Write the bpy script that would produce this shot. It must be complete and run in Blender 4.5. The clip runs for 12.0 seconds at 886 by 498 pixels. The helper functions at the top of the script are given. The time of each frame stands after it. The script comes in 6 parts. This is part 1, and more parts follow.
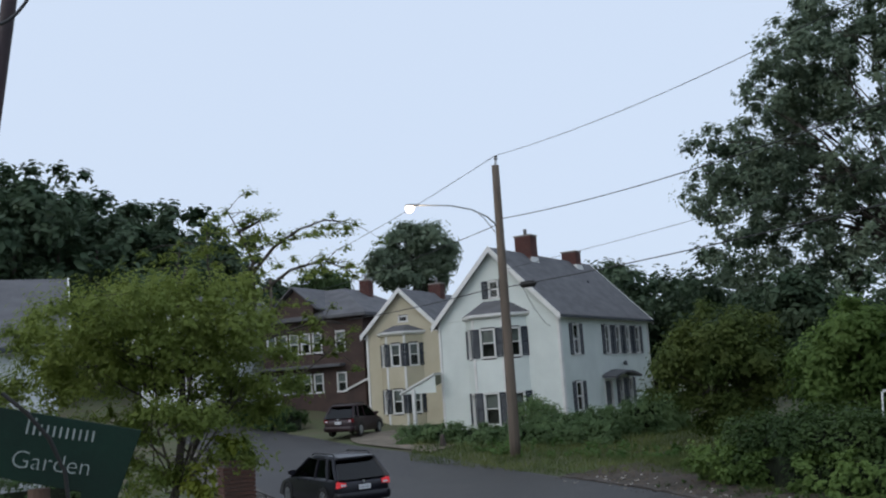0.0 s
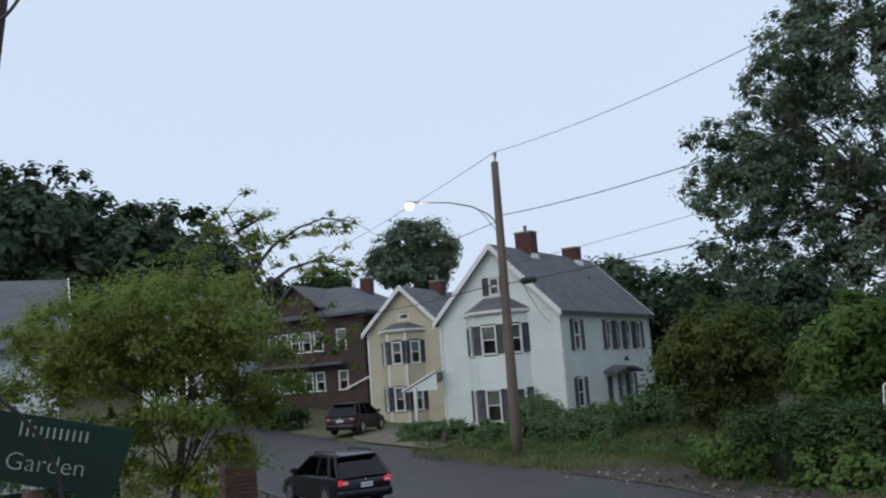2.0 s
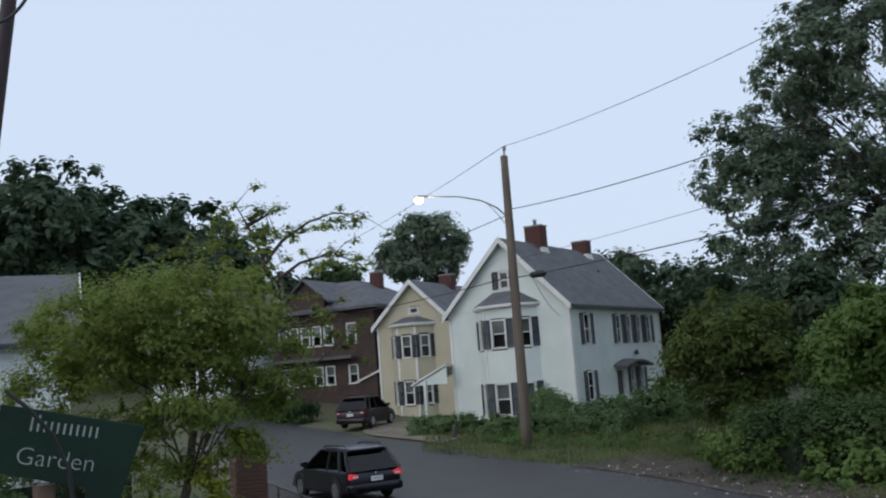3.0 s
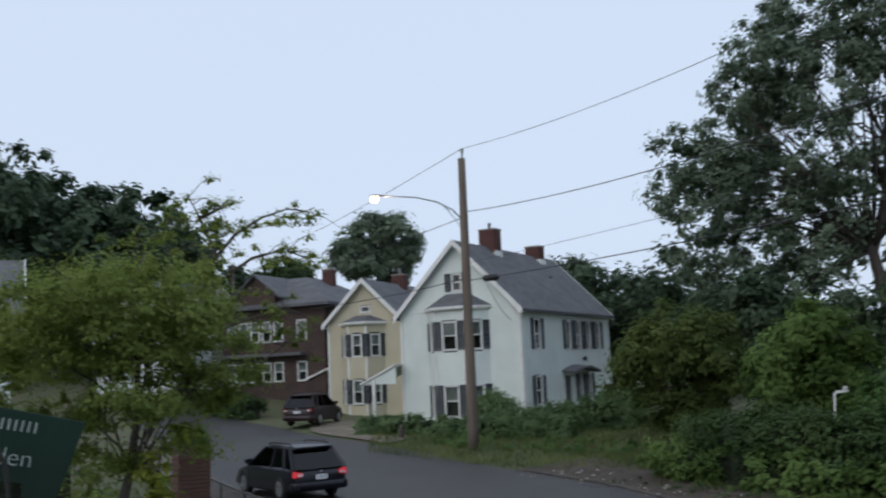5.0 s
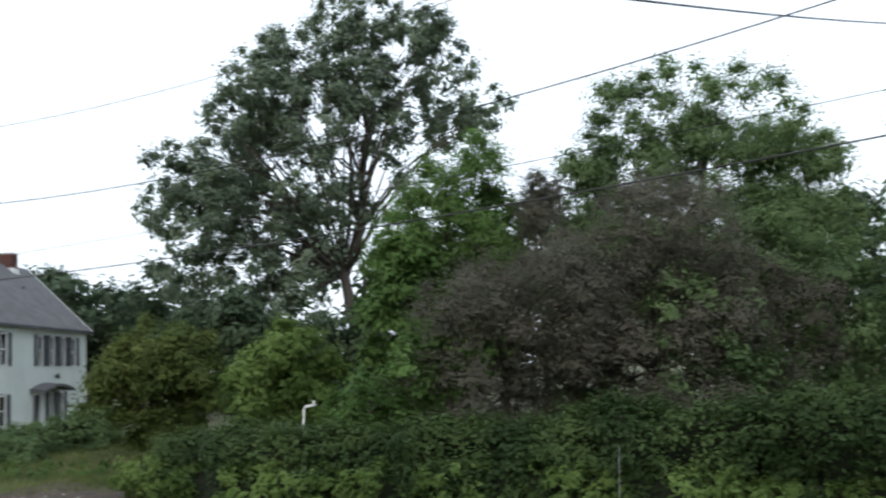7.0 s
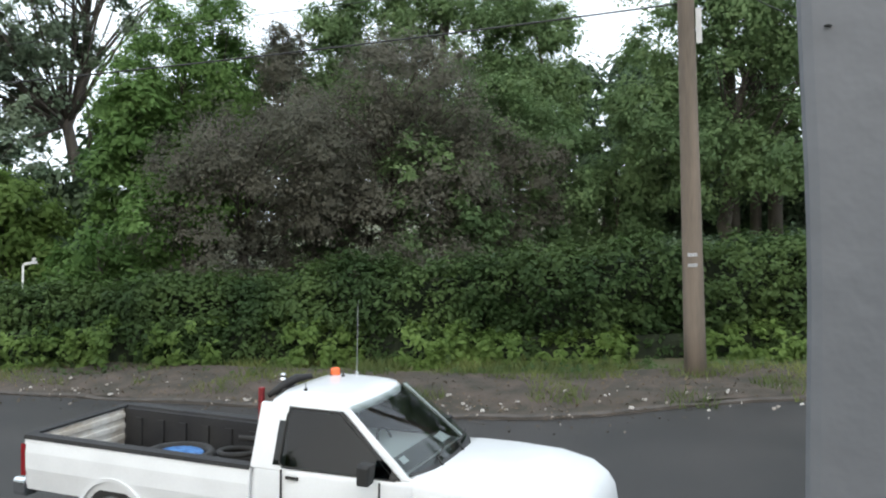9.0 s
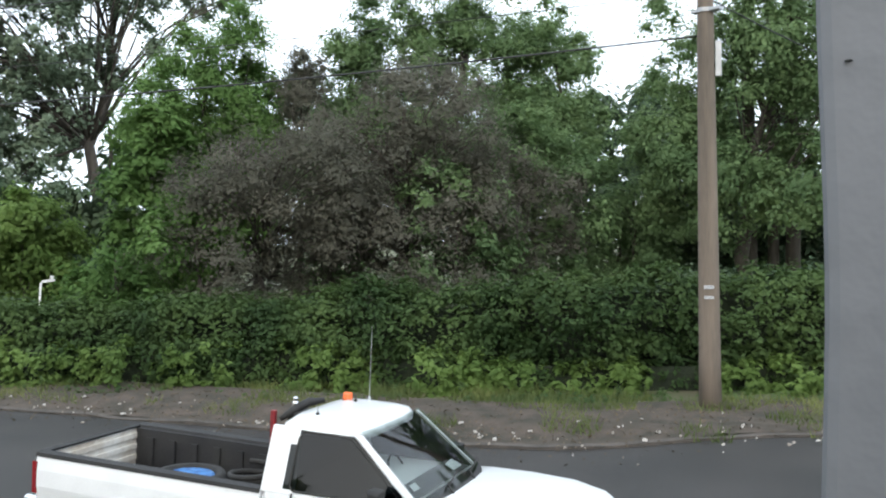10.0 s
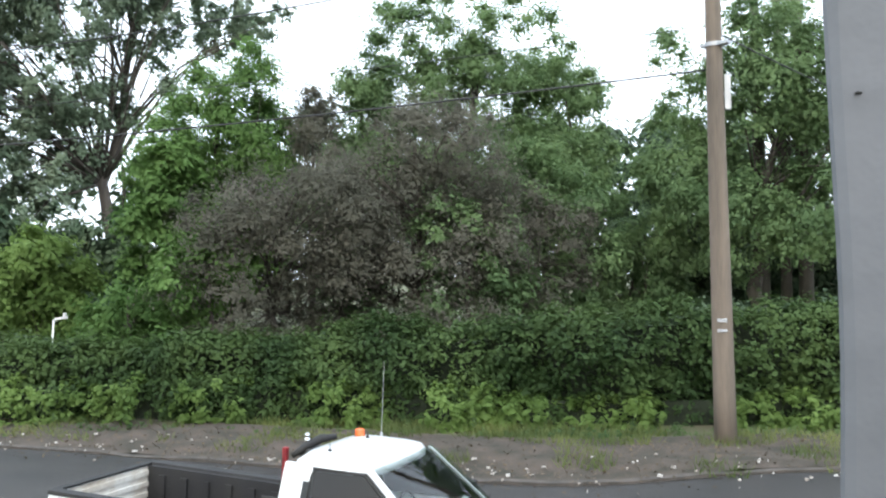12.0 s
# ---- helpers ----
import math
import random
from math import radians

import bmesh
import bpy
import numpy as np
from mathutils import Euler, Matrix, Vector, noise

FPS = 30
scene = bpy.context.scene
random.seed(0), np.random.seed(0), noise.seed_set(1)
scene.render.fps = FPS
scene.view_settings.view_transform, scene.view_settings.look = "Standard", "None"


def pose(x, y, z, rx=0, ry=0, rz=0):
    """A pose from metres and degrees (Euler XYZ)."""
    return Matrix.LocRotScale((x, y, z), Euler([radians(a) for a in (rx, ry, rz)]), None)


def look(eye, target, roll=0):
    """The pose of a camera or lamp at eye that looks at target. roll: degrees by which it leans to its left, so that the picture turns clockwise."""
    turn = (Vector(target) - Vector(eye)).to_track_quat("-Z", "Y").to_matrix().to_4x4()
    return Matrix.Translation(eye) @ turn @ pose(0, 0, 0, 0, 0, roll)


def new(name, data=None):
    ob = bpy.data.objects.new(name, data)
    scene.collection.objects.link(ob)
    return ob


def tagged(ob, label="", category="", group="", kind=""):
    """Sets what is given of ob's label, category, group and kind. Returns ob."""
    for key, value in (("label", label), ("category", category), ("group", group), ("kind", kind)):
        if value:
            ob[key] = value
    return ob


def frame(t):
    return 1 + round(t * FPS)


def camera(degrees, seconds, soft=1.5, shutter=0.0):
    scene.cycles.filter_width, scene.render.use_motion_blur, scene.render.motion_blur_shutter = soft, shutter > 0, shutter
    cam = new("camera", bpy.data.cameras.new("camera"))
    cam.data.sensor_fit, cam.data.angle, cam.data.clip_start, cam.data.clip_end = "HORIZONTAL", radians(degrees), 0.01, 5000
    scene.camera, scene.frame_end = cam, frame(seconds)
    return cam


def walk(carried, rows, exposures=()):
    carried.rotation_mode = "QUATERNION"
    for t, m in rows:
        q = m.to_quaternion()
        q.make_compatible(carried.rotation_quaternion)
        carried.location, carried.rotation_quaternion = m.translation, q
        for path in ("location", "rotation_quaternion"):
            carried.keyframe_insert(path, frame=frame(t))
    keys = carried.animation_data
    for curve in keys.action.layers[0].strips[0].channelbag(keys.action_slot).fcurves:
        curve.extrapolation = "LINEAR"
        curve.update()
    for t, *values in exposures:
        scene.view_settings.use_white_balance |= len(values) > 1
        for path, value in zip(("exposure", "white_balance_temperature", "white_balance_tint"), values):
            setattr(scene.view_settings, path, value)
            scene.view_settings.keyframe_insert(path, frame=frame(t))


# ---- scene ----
cam = camera(50.0, 12.0, soft=2.1, shutter=0.36)
EXPOSURES = [(0.0, 0.02, 6450, 10), (4.6, 0.02, 6450, 10), (5.5, 0.03, 6600, 10), (6.0, 0.25, 6750, 10), (6.6, 0.5, 6900, 9), (7.0, 0.78, 7050, 9), (7.7, 1.12, 7150, 8), (9.3, 1.26, 7050, 7), (10.5, 1.54, 6970, 7), (12.0, 1.78, 6920, 7)]
PATH = [
    (0.0, pose(-0.019, 0.002, 3.589, 98.06, 3.73, 0.52)),
    (0.5, pose(-0.044, -0.002, 3.585, 97.60, 2.96, 0.90)),
    (1.0, pose(-0.026, 0.011, 3.577, 98.68, 3.36, 0.60)),
    (1.5, pose(-0.007, 0.018, 3.568, 96.28, 4.54, 0.18)),
    (2.0, pose(0.010, 0.014, 3.588, 97.90, 4.26, 0.64)),
    (2.5, pose(0.017, 0.011, 3.592, 97.75, 4.37, 1.18)),
    (4.5, pose(0.024, -0.007, 3.611, 97.40, 3.77, 0.79)),
    (5.0, pose(0.022, 0.013, 3.615, 97.42, 2.47, -1.80)),
    (5.5, pose(0.017, 0.013, 3.618, 97.36, 2.34, -14.26)),
    (6.0, pose(0.018, 0.007, 3.625, 98.80, -0.83, -25.44)),
    (6.5, pose(0.026, -0.010, 3.630, 97.44, 1.51, -28.40)),
    (7.0, pose(0.025, -0.07, 3.6, 97.02, 2.82, -32.17)),
    (7.5, pose(0.038, -0.093, 3.6, 94.82, 1.92, -42.85)),
    (7.7, pose(0.02, -0.05, 3.6, 92.86, 3.35, -46.73)),
    (9.3, pose(0.0, 0.0, 3.6, 87.65, 1.89, -47.84)),
    (9.5, pose(0.0, 0.0, 3.6, 88.65, 1.89, -47.58)),
    (10.0, pose(0.0, 0.0, 3.6, 89.49, 0.81, -46.92)),
    (10.5, pose(0.0, 0.0, 3.6, 89.01, 1.62, -45.93)),
    (11.0, pose(0.0, 0.0, 3.6, 90.05, 1.33, -46.51)),
    (11.5, pose(0.0, 0.0, 3.6, 90.10, 1.39, -46.71)),
    (12.0, pose(0.0, 0.0, 3.6, 91.60, 1.20, -46.23)),
]
walk(cam, PATH, EXPOSURES)

# ---- world, sun, exposure ----
world = bpy.data.worlds.new("overcast_dusk")
scene.world = world
world.use_nodes = True
wn, wl = world.node_tree.nodes, world.node_tree.links
wn.clear()
w_out, w_bg, w_sky = wn.new("ShaderNodeOutputWorld"), wn.new("ShaderNodeBackground"), wn.new("ShaderNodeTexSky")
w_sky.sky_type, w_sky.sun_disc = "NISHITA", False
w_sky.sun_elevation, w_sky.sun_rotation = radians(24), radians(-110)
w_sky.air_density, w_sky.dust_density = 1.0, 4.0
w_mix = wn.new("ShaderNodeMix")
w_mix.data_type = "RGBA"
w_mix.inputs["Factor"].default_value = 0.84
w_mix.inputs["B"].default_value = (7.2, 8.4, 10.3, 1)          # flat cloud layer
wl.new(w_sky.outputs["Color"], w_mix.inputs["A"])
wl.new(w_mix.outputs["Result"], w_bg.inputs["Color"])
w_bg.inputs["Strength"].default_value = 0.1
wl.new(w_bg.outputs["Background"], w_out.inputs["Surface"])
sun = new("sun", bpy.data.lights.new("sun", "SUN"))
sun.data.energy, sun.data.angle, sun.data.color = 0.4, radians(40), (1.0, 0.97, 0.92)
sun.matrix_world = look((-40, -30, 60), (0, 20, 0))


# ---- materials ----
def mat(name, col, col2=None, scale=2.0, rough=0.7, bump=0.15, bscale=40.0, metal=0.0, stretch=(1, 1, 1), detail=4.0, rnd=0.0, coat=0.0, island=False):
    """A surface with broad stains and fine grain, in metres."""
    m = bpy.data.materials.new(name)
    m.use_nodes = True
    n, l = m.node_tree.nodes, m.node_tree.links
    b = n["Principled BSDF"]
    tc, mp = n.new("ShaderNodeTexCoord"), n.new("ShaderNodeMapping")
    mp.inputs["Scale"].default_value = stretch
    l.new(tc.outputs["Object"], mp.inputs["Vector"])
    a, f = n.new("ShaderNodeTexNoise"), n.new("ShaderNodeTexNoise")
    a.inputs["Scale"].default_value, a.inputs["Detail"].default_value = scale, detail
    f.inputs["Scale"].default_value, f.inputs["Detail"].default_value = bscale, 3
    for q in (a, f):
        l.new(mp.outputs["Vector"], q.inputs["Vector"])
    col2 = col2 or tuple(c * 0.72 for c in col)
    mix = n.new("ShaderNodeMix")
    mix.data_type = "RGBA"
    mix.inputs["A"].default_value, mix.inputs["B"].default_value = (*col, 1), (*col2, 1)
    ramp = n.new("ShaderNodeMapRange")
    ramp.inputs["From Min"].default_value, ramp.inputs["From Max"].default_value = 0.3, 0.7
    add = n.new("ShaderNodeMath")
    add.operation = "MULTIPLY_ADD"
    add.inputs[1].default_value = 0.35
    l.new(f.outputs["Fac"], add.inputs[0])
    sub = n.new("ShaderNodeMath")
    sub.operation = "ADD"
    sub.inputs[1].default_value = -0.175
    l.new(a.outputs["Fac"], sub.inputs[0])
    l.new(sub.outputs[0], add.inputs[2])
    last = add.outputs[0]
    if rnd:
        src = n.new("ShaderNodeNewGeometry").outputs["Random Per Island"] if island else n.new("ShaderNodeObjectInfo").outputs["Random"]
        r = n.new("ShaderNodeMath")
        r.operation = "MULTIPLY_ADD"
        r.inputs[1].default_value = rnd
        l.new(src, r.inputs[0])
        l.new(last, r.inputs[2])
        last = r.outputs[0]
        ramp.inputs["From Max"].default_value = 0.7 + rnd
    l.new(last, ramp.inputs["Value"])
    l.new(ramp.outputs["Result"], mix.inputs["Factor"])
    l.new(mix.outputs["Result"], b.inputs["Base Color"])
    b.inputs["Roughness"].default_value, b.inputs["Metallic"].default_value = rough, metal
    b.inputs["Coat Weight"].default_value = coat
    if bump:
        bp = n.new("ShaderNodeBump")
        bp.inputs["Strength"].default_value, bp.inputs["Distance"].default_value = bump, 0.02
        l.new(f.outputs["Fac"], bp.inputs["Height"])
        l.new(bp.outputs["Normal"], b.inputs["Normal"])
    return m


def leaf_mat(name, dark, light, translucent=0.35, rough=0.5):
    """Foliage: every leaf its own tint between two greens, light shining through."""
    m = bpy.data.materials.new(name)
    m.use_nodes = True
    n, l = m.node_tree.nodes, m.node_tree.links
    b, out = n["Principled BSDF"], n["Material Output"]
    geo, tc, noi = n.new("ShaderNodeNewGeometry"), n.new("ShaderNodeTexCoord"), n.new("ShaderNodeTexNoise")
    noi.inputs["Scale"].default_value = 0.45
    l.new(tc.outputs["Object"], noi.inputs["Vector"])
    ma = n.new("ShaderNodeMath")
    ma.operation = "MULTIPLY_ADD"
    ma.inputs[1].default_value = 0.2
    l.new(geo.outputs["Random Per Island"], ma.inputs[0])
    mr = n.new("ShaderNodeMapRange")
    mr.inputs["From Min"].default_value, mr.inputs["From Max"].default_value = 0.36, 0.64
    mr.inputs["To Max"].default_value = 0.8
    l.new(noi.outputs["Fac"], mr.inputs["Value"])
    l.new(mr.outputs["Result"], ma.inputs[2])
    mix = n.new("ShaderNodeMix")
    mix.data_type = "RGBA"
    mix.inputs["A"].default_value, mix.inputs["B"].default_value = (*dark, 1), (*light, 1)
    l.new(ma.outputs[0], mix.inputs["Factor"])
    l.new(mix.outputs["Result"], b.inputs["Base Color"])
    b.inputs["Roughness"].default_value, b.inputs["Specular IOR Level"].default_value = max(rough, 0.65), 0.22
    tr, ms = n.new("ShaderNodeBsdfTranslucent"), n.new("ShaderNodeMixShader")
    l.new(mix.outputs["Result"], tr.inputs["Color"])
    ms.inputs["Fac"].default_value = translucent
    l.new(b.outputs["BSDF"], ms.inputs[1])
    l.new(tr.outputs["BSDF"], ms.inputs[2])
    l.new(ms.outputs["Shader"], out.inputs["Surface"])
    return m


def glass_mat(name, tint=(0.75, 0.8, 0.8)):
    m = bpy.data.materials.new(name)
    m.use_nodes = True
    n, l = m.node_tree.nodes, m.node_tree.links
    fr, tr, gl, ms = n.new("ShaderNodeFresnel"), n.new("ShaderNodeBsdfTransparent"), n.new("ShaderNodeBsdfGlossy"), n.new("ShaderNodeMixShader")
    fr.inputs["IOR"].default_value = 1.5
    tr.inputs["Color"].default_value = (*tint, 1)
    gl.inputs["Roughness"].default_value = 0.03
    l.new(fr.outputs["Fac"], ms.inputs["Fac"])
    l.new(tr.outputs["BSDF"], ms.inputs[1])
    l.new(gl.outputs["BSDF"], ms.inputs[2])
    l.new(ms.outputs["Shader"], n["Material Output"].inputs["Surface"])
    return m


def glow_mat(name, col, strength):
    m = bpy.data.materials.new(name)
    m.use_nodes = True
    b = m.node_tree.nodes["Principled BSDF"]
    b.inputs["Base Color"].default_value = (*col, 1)
    b.inputs["Emission Color"].default_value, b.inputs["Emission Strength"].default_value = (*col, 1), strength
    return m


M_ASPHALT = mat("wet_asphalt", (0.034, 0.03, 0.028), (0.017, 0.0155, 0.0145), 0.7, 0.52, 0.6, 45, detail=8)
M_VERGE = mat("dirt_verge", (0.088, 0.066, 0.052), (0.032, 0.029, 0.02), 2.2, 0.95, 1.0, 22, detail=8)
M_KERB = mat("worn_kerb_stone", (0.17, 0.15, 0.13), (0.08, 0.07, 0.06), 2.0, 0.85, 0.5, 30)
M_KERB_OLD = mat("broken_kerb_stone", (0.1, 0.084, 0.072), (0.045, 0.04, 0.034), 3.0, 0.9, 0.7, 25)
M_GROUND = mat("rough_grass_ground", (0.07, 0.1, 0.033), (0.1, 0.085, 0.05), 0.6, 0.95, 0.8, 12, detail=8)
M_SIDING_W = mat("pale_mint_siding", (0.73, 0.785, 0.745), (0.63, 0.685, 0.65), 0.7, 0.6, 0.08, 30)
M_SIDING_Y = mat("cream_yellow_siding", (0.57, 0.52, 0.38), (0.49, 0.44, 0.31), 0.7, 0.65, 0.08, 30)
M_SIDING_B = mat("dark_brown_shingle", (0.075, 0.045, 0.036), (0.048, 0.03, 0.025), 1.2, 0.8, 0.3, 18)
M_SIDING_P = mat("white_siding", (0.68, 0.71, 0.72), (0.58, 0.61, 0.62), 0.7, 0.6, 0.08, 30)
M_ROOF = mat("grey_asphalt_shingle", (0.135, 0.135, 0.143), (0.09, 0.09, 0.096), 1.1, 0.85, 0.6, 9, stretch=(1, 1, 2.5))
M_TRIM = mat("white_trim_paint", (0.78, 0.78, 0.76), (0.66, 0.66, 0.63), 1.5, 0.5, 0.05, 50)
M_SHUTTER = mat("dark_navy_shutter", (0.035, 0.045, 0.06), (0.022, 0.028, 0.036), 3, 0.5, 0.1, 60)
M_DARK = mat("dim_interior", (0.09, 0.085, 0.08), (0.05, 0.05, 0.05), 1, 0.9, 0)
M_BLIND = mat("cloth_blind", (0.5, 0.5, 0.48), (0.4, 0.4, 0.38), 2, 0.9, 0)
M_GLASS = glass_mat("window_glass")
M_BRICK = mat("old_red_brick", (0.14, 0.055, 0.045), (0.085, 0.04, 0.035), 3, 0.9, 0.4, 25, rnd=0.5, island=True)
M_MORTAR = mat("grey_mortar", (0.33, 0.31, 0.28), (0.24, 0.22, 0.2), 3, 0.95, 0.3, 60)
M_POLE = mat("weathered_pole_wood", (0.19, 0.15, 0.118), (0.105, 0.085, 0.068), 1.2, 0.9, 0.6, 14, stretch=(3, 3, 0.25))
M_BARK = mat("grey_bark", (0.10, 0.085, 0.07), (0.055, 0.045, 0.04), 2.5, 0.95, 0.7, 16, stretch=(2, 2, 0.5))
M_GALV = mat("galvanised_metal", (0.42, 0.43, 0.44), (0.32, 0.33, 0.34), 4, 0.45, 0.05, 60, metal=0.7)
M_WIRE = mat("black_cable_sheath", (0.02, 0.02, 0.022), (0.03, 0.03, 0.032), 8, 0.6, 0)
M_RUBBER = mat("black_rubber", (0.018, 0.018, 0.018), (0.028, 0.027, 0.025), 6, 0.85, 0.2, 80)
M_LAMP = glow_mat("sodium_lamp_glow", (1.0, 0.68, 0.4), 14)
L_POPLAR = leaf_mat("poplar_leaf", (0.094, 0.138, 0.090), (0.237, 0.300, 0.206), 0.45)
L_LOCUST = leaf_mat("locust_leaf", (0.113, 0.163, 0.035), (0.290, 0.348, 0.091), 0.48)
L_BRIGHT = leaf_mat("bright_green_leaf", (0.057, 0.119, 0.029), (0.170, 0.286, 0.090), 0.48)
L_MID = leaf_mat("mid_green_leaf", (0.044, 0.085, 0.029), (0.115, 0.170, 0.063), 0.42)
L_SOFT = leaf_mat("soft_green_leaf", (0.091, 0.154, 0.067), (0.199, 0.290, 0.127), 0.48, 0.6)
L_DARK = leaf_mat("dark_woodland_leaf", (0.043, 0.077, 0.043), (0.098, 0.139, 0.079), 0.3)
L_BROWN = leaf_mat("withered_brown_leaf", (0.103, 0.103, 0.078), (0.201, 0.193, 0.155), 0.5, 0.9)
L_WEED = leaf_mat("bright_weed_leaf", (0.075, 0.132, 0.031), (0.194, 0.290, 0.084), 0.5)
L_OLIVE = leaf_mat("olive_shrub_leaf", (0.062, 0.099, 0.025), (0.150, 0.189, 0.053), 0.42)
L_HEDGE = leaf_mat("vine_leaf", (0.025, 0.054, 0.016), (0.093, 0.147, 0.047), 0.4, 0.5)
L_GRASS = leaf_mat("grass_blade", (0.081, 0.115, 0.041), (0.203, 0.230, 0.081), 0.4)


# ---- mesh building ----
class Mesh:
    """Collects boxes, tubes and loops into one mesh."""

    def __init__(self):
        self.v, self.f = [], []

    def add(self, verts, faces):
        o = len(self.v)
        self.v += [tuple(p) for p in verts]
        self.f += [tuple(i + o for i in f) for f in faces]
        return self

    def box(self, x0, x1, y0, y1, z0, z1, m=None):
        vs = [(x, y, z) for z in (z0, z1) for x, y in ((x0, y0), (x1, y0), (x1, y1), (x0, y1))]
        if m is not None:
            vs = [m @ Vector(p) for p in vs]
        return self.add(vs, [(3, 2, 1, 0), (4, 5, 6, 7), (0, 1, 5, 4), (1, 2, 6, 5), (2, 3, 7, 6), (3, 0, 4, 7)])

    def hexa(self, lo, hi):
        """Two quads, joined."""
        return self.add(list(lo) + list(hi), [(3, 2, 1, 0), (4, 5, 6, 7), (0, 1, 5, 4), (1, 2, 6, 5), (2, 3, 7, 6), (3, 0, 4, 7)])

    def loft(self, rings, caps=True):
        k = len(rings[0])
        vs = [p for r in rings for p in r]
        fs = [(i * k + j, i * k + (j + 1) % k, (i + 1) * k + (j + 1) % k, (i + 1) * k + j) for i in range(len(rings) - 1) for j in range(k)]
        if caps:
            fs += [tuple(range(k - 1, -1, -1)), tuple((len(rings) - 1) * k + j for j in range(k))]
        return self.add(vs, fs)

    def tube(self, pts, radii, k=8, caps=True):
        pts = [Vector(p) for p in pts]
        if not hasattr(radii, "__len__"):
            radii = [radii] * len(pts)
        rings = []
        for i, p in enumerate(pts):
            d = (pts[min(i + 1, len(pts) - 1)] - pts[max(i - 1, 0)]).normalized()
            u = d.cross(Vector((0, 0, 1)) if abs(d.z) < 0.9 else Vector((1, 0, 0))).normalized()
            w = d.cross(u)
            rings.append([p + (u * math.cos(a) + w * math.sin(a)) * radii[i] for a in (2 * math.pi * j / k for j in range(k))])
        return self.loft(rings, caps)

    def lathe(self, prof, c=(0, 0, 0), k=16, axis="z", caps=True):
        rings = []
        for r, h in prof:
            ring = []
            for j in range(k):
                a = 2 * math.pi * j / k
                p = (r * math.cos(a), r * math.sin(a), h)
                p = p if axis == "z" else (h, p[0], p[1]) if axis == "x" else (p[1], h, p[0])
                ring.append((p[0] + c[0], p[1] + c[1], p[2] + c[2]))
            rings.append(ring)
        return self.loft(rings, caps)

    def data(self, name, material, smooth=False):
        me = bpy.data.meshes.new(name)
        me.from_pydata(self.v, [], self.f)
        if material:
            me.materials.append(material)
        bm = bmesh.new()
        bm.from_mesh(me)
        bmesh.ops.recalc_face_normals(bm, faces=bm.faces)
        bm.to_mesh(me)
        bm.free()
        if smooth:
            me.polygons.foreach_set("use_smooth", [True] * len(me.polygons))
        me.update()
        return me


def part(name, mesh, material, parent=None, label="", smooth=False, bevel=0.0):
    ob = new(name, mesh.data(name, material, smooth))
    if parent:
        ob.parent = parent
    if label:
        ob["label"] = label
    if bevel:
        bv = ob.modifiers.new("bevel", "BEVEL")
        bv.width, bv.segments, bv.limit_method = bevel, 2, "ANGLE"
    return ob


def thing(name, m, label, category, group="", kind=""):
    ob = new(name)
    ob.matrix_basis = m
    ob.empty_display_size = 0.2
    return tagged(ob, label, category, group, kind)


def smooth01(t):
    t = min(max(t, 0.0), 1.0)
    return t * t * (3 - 2 * t)


SURVEY = 0.877                                          # bearings were paced too wide and reaches too short


def place(x, y):
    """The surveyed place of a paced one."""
    return polar(math.degrees(math.atan2(x, y)), math.hypot(x, y))


def paced(x, y):
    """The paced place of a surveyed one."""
    a, d = max(-math.pi, min(math.pi, math.atan2(x, y) / SURVEY)), math.hypot(x, y) * SURVEY
    return d * math.sin(a), d * math.cos(a)


def height(x, y):
    """The lie of the land: level by the camera, rising up the street and into a wooded hill."""
    wx_, wy_ = x, y
    x, y = paced(x, y)
    h = 0.8 * smooth01((y - 29) / 13)
    h += 0.35 * smooth01((y - 40) / 8) * smooth01((2 - x) / 6)
    h += 2.0 * smooth01((y - 48) / 16) * smooth01((-2 - x) / 8)
    d = math.hypot(x, y)
    h += 13 * smooth01((d - 60) / 70) * smooth01((-x - 8) / 40)
    bank = 0.12 * smooth01((x - (15.2 - 0.36 * y)) / 1.2) * smooth01((40 - y) / 10)
    ahead = (wx_ - 5.57) * 0.369 - (wy_ - 11.28) * 0.929        # the near lane falls away under the truck
    h -= 0.0614 * max(0.0, ahead) * smooth01((7.5 - math.hypot(wx_ - 6.9, wy_ - 8.0)) / 4.0)
    return h + bank


def polar(az, d):
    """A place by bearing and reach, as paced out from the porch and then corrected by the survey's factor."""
    az, d = az * SURVEY, d / SURVEY
    return d * math.sin(radians(az)), d * math.cos(radians(az))


# ---- ground ----
def grid_axis(lo, hi, fine_lo, fine_hi, step, coarse):
    a = list(np.arange(fine_lo, fine_hi + 0.01, step))
    p = fine_lo
    s = coarse
    while p > lo:
        p -= s
        s *= 1.5
        a.insert(0, p)
    p, s = fine_hi, coarse
    while p < hi:
        p += s
        s *= 1.5
        a.append(p)
    return a


gx, gy = grid_axis(-900, 900, -40, 40, 1.0, 2), grid_axis(-900, 900, -10, 70, 1.0, 2)
g = Mesh()
g.add([(x, y, height(x, y)) for y in gy for x in gx],
      [(j * len(gx) + i, j * len(gx) + i + 1, (j + 1) * len(gx) + i + 1, (j + 1) * len(gx) + i) for j in range(len(gy) - 1) for i in range(len(gx) - 1)])
ground = part("ground", g, M_GROUND, smooth=True)
tagged(ground, "rough grass and bare earth rising up the street", "ground", kind="structure")


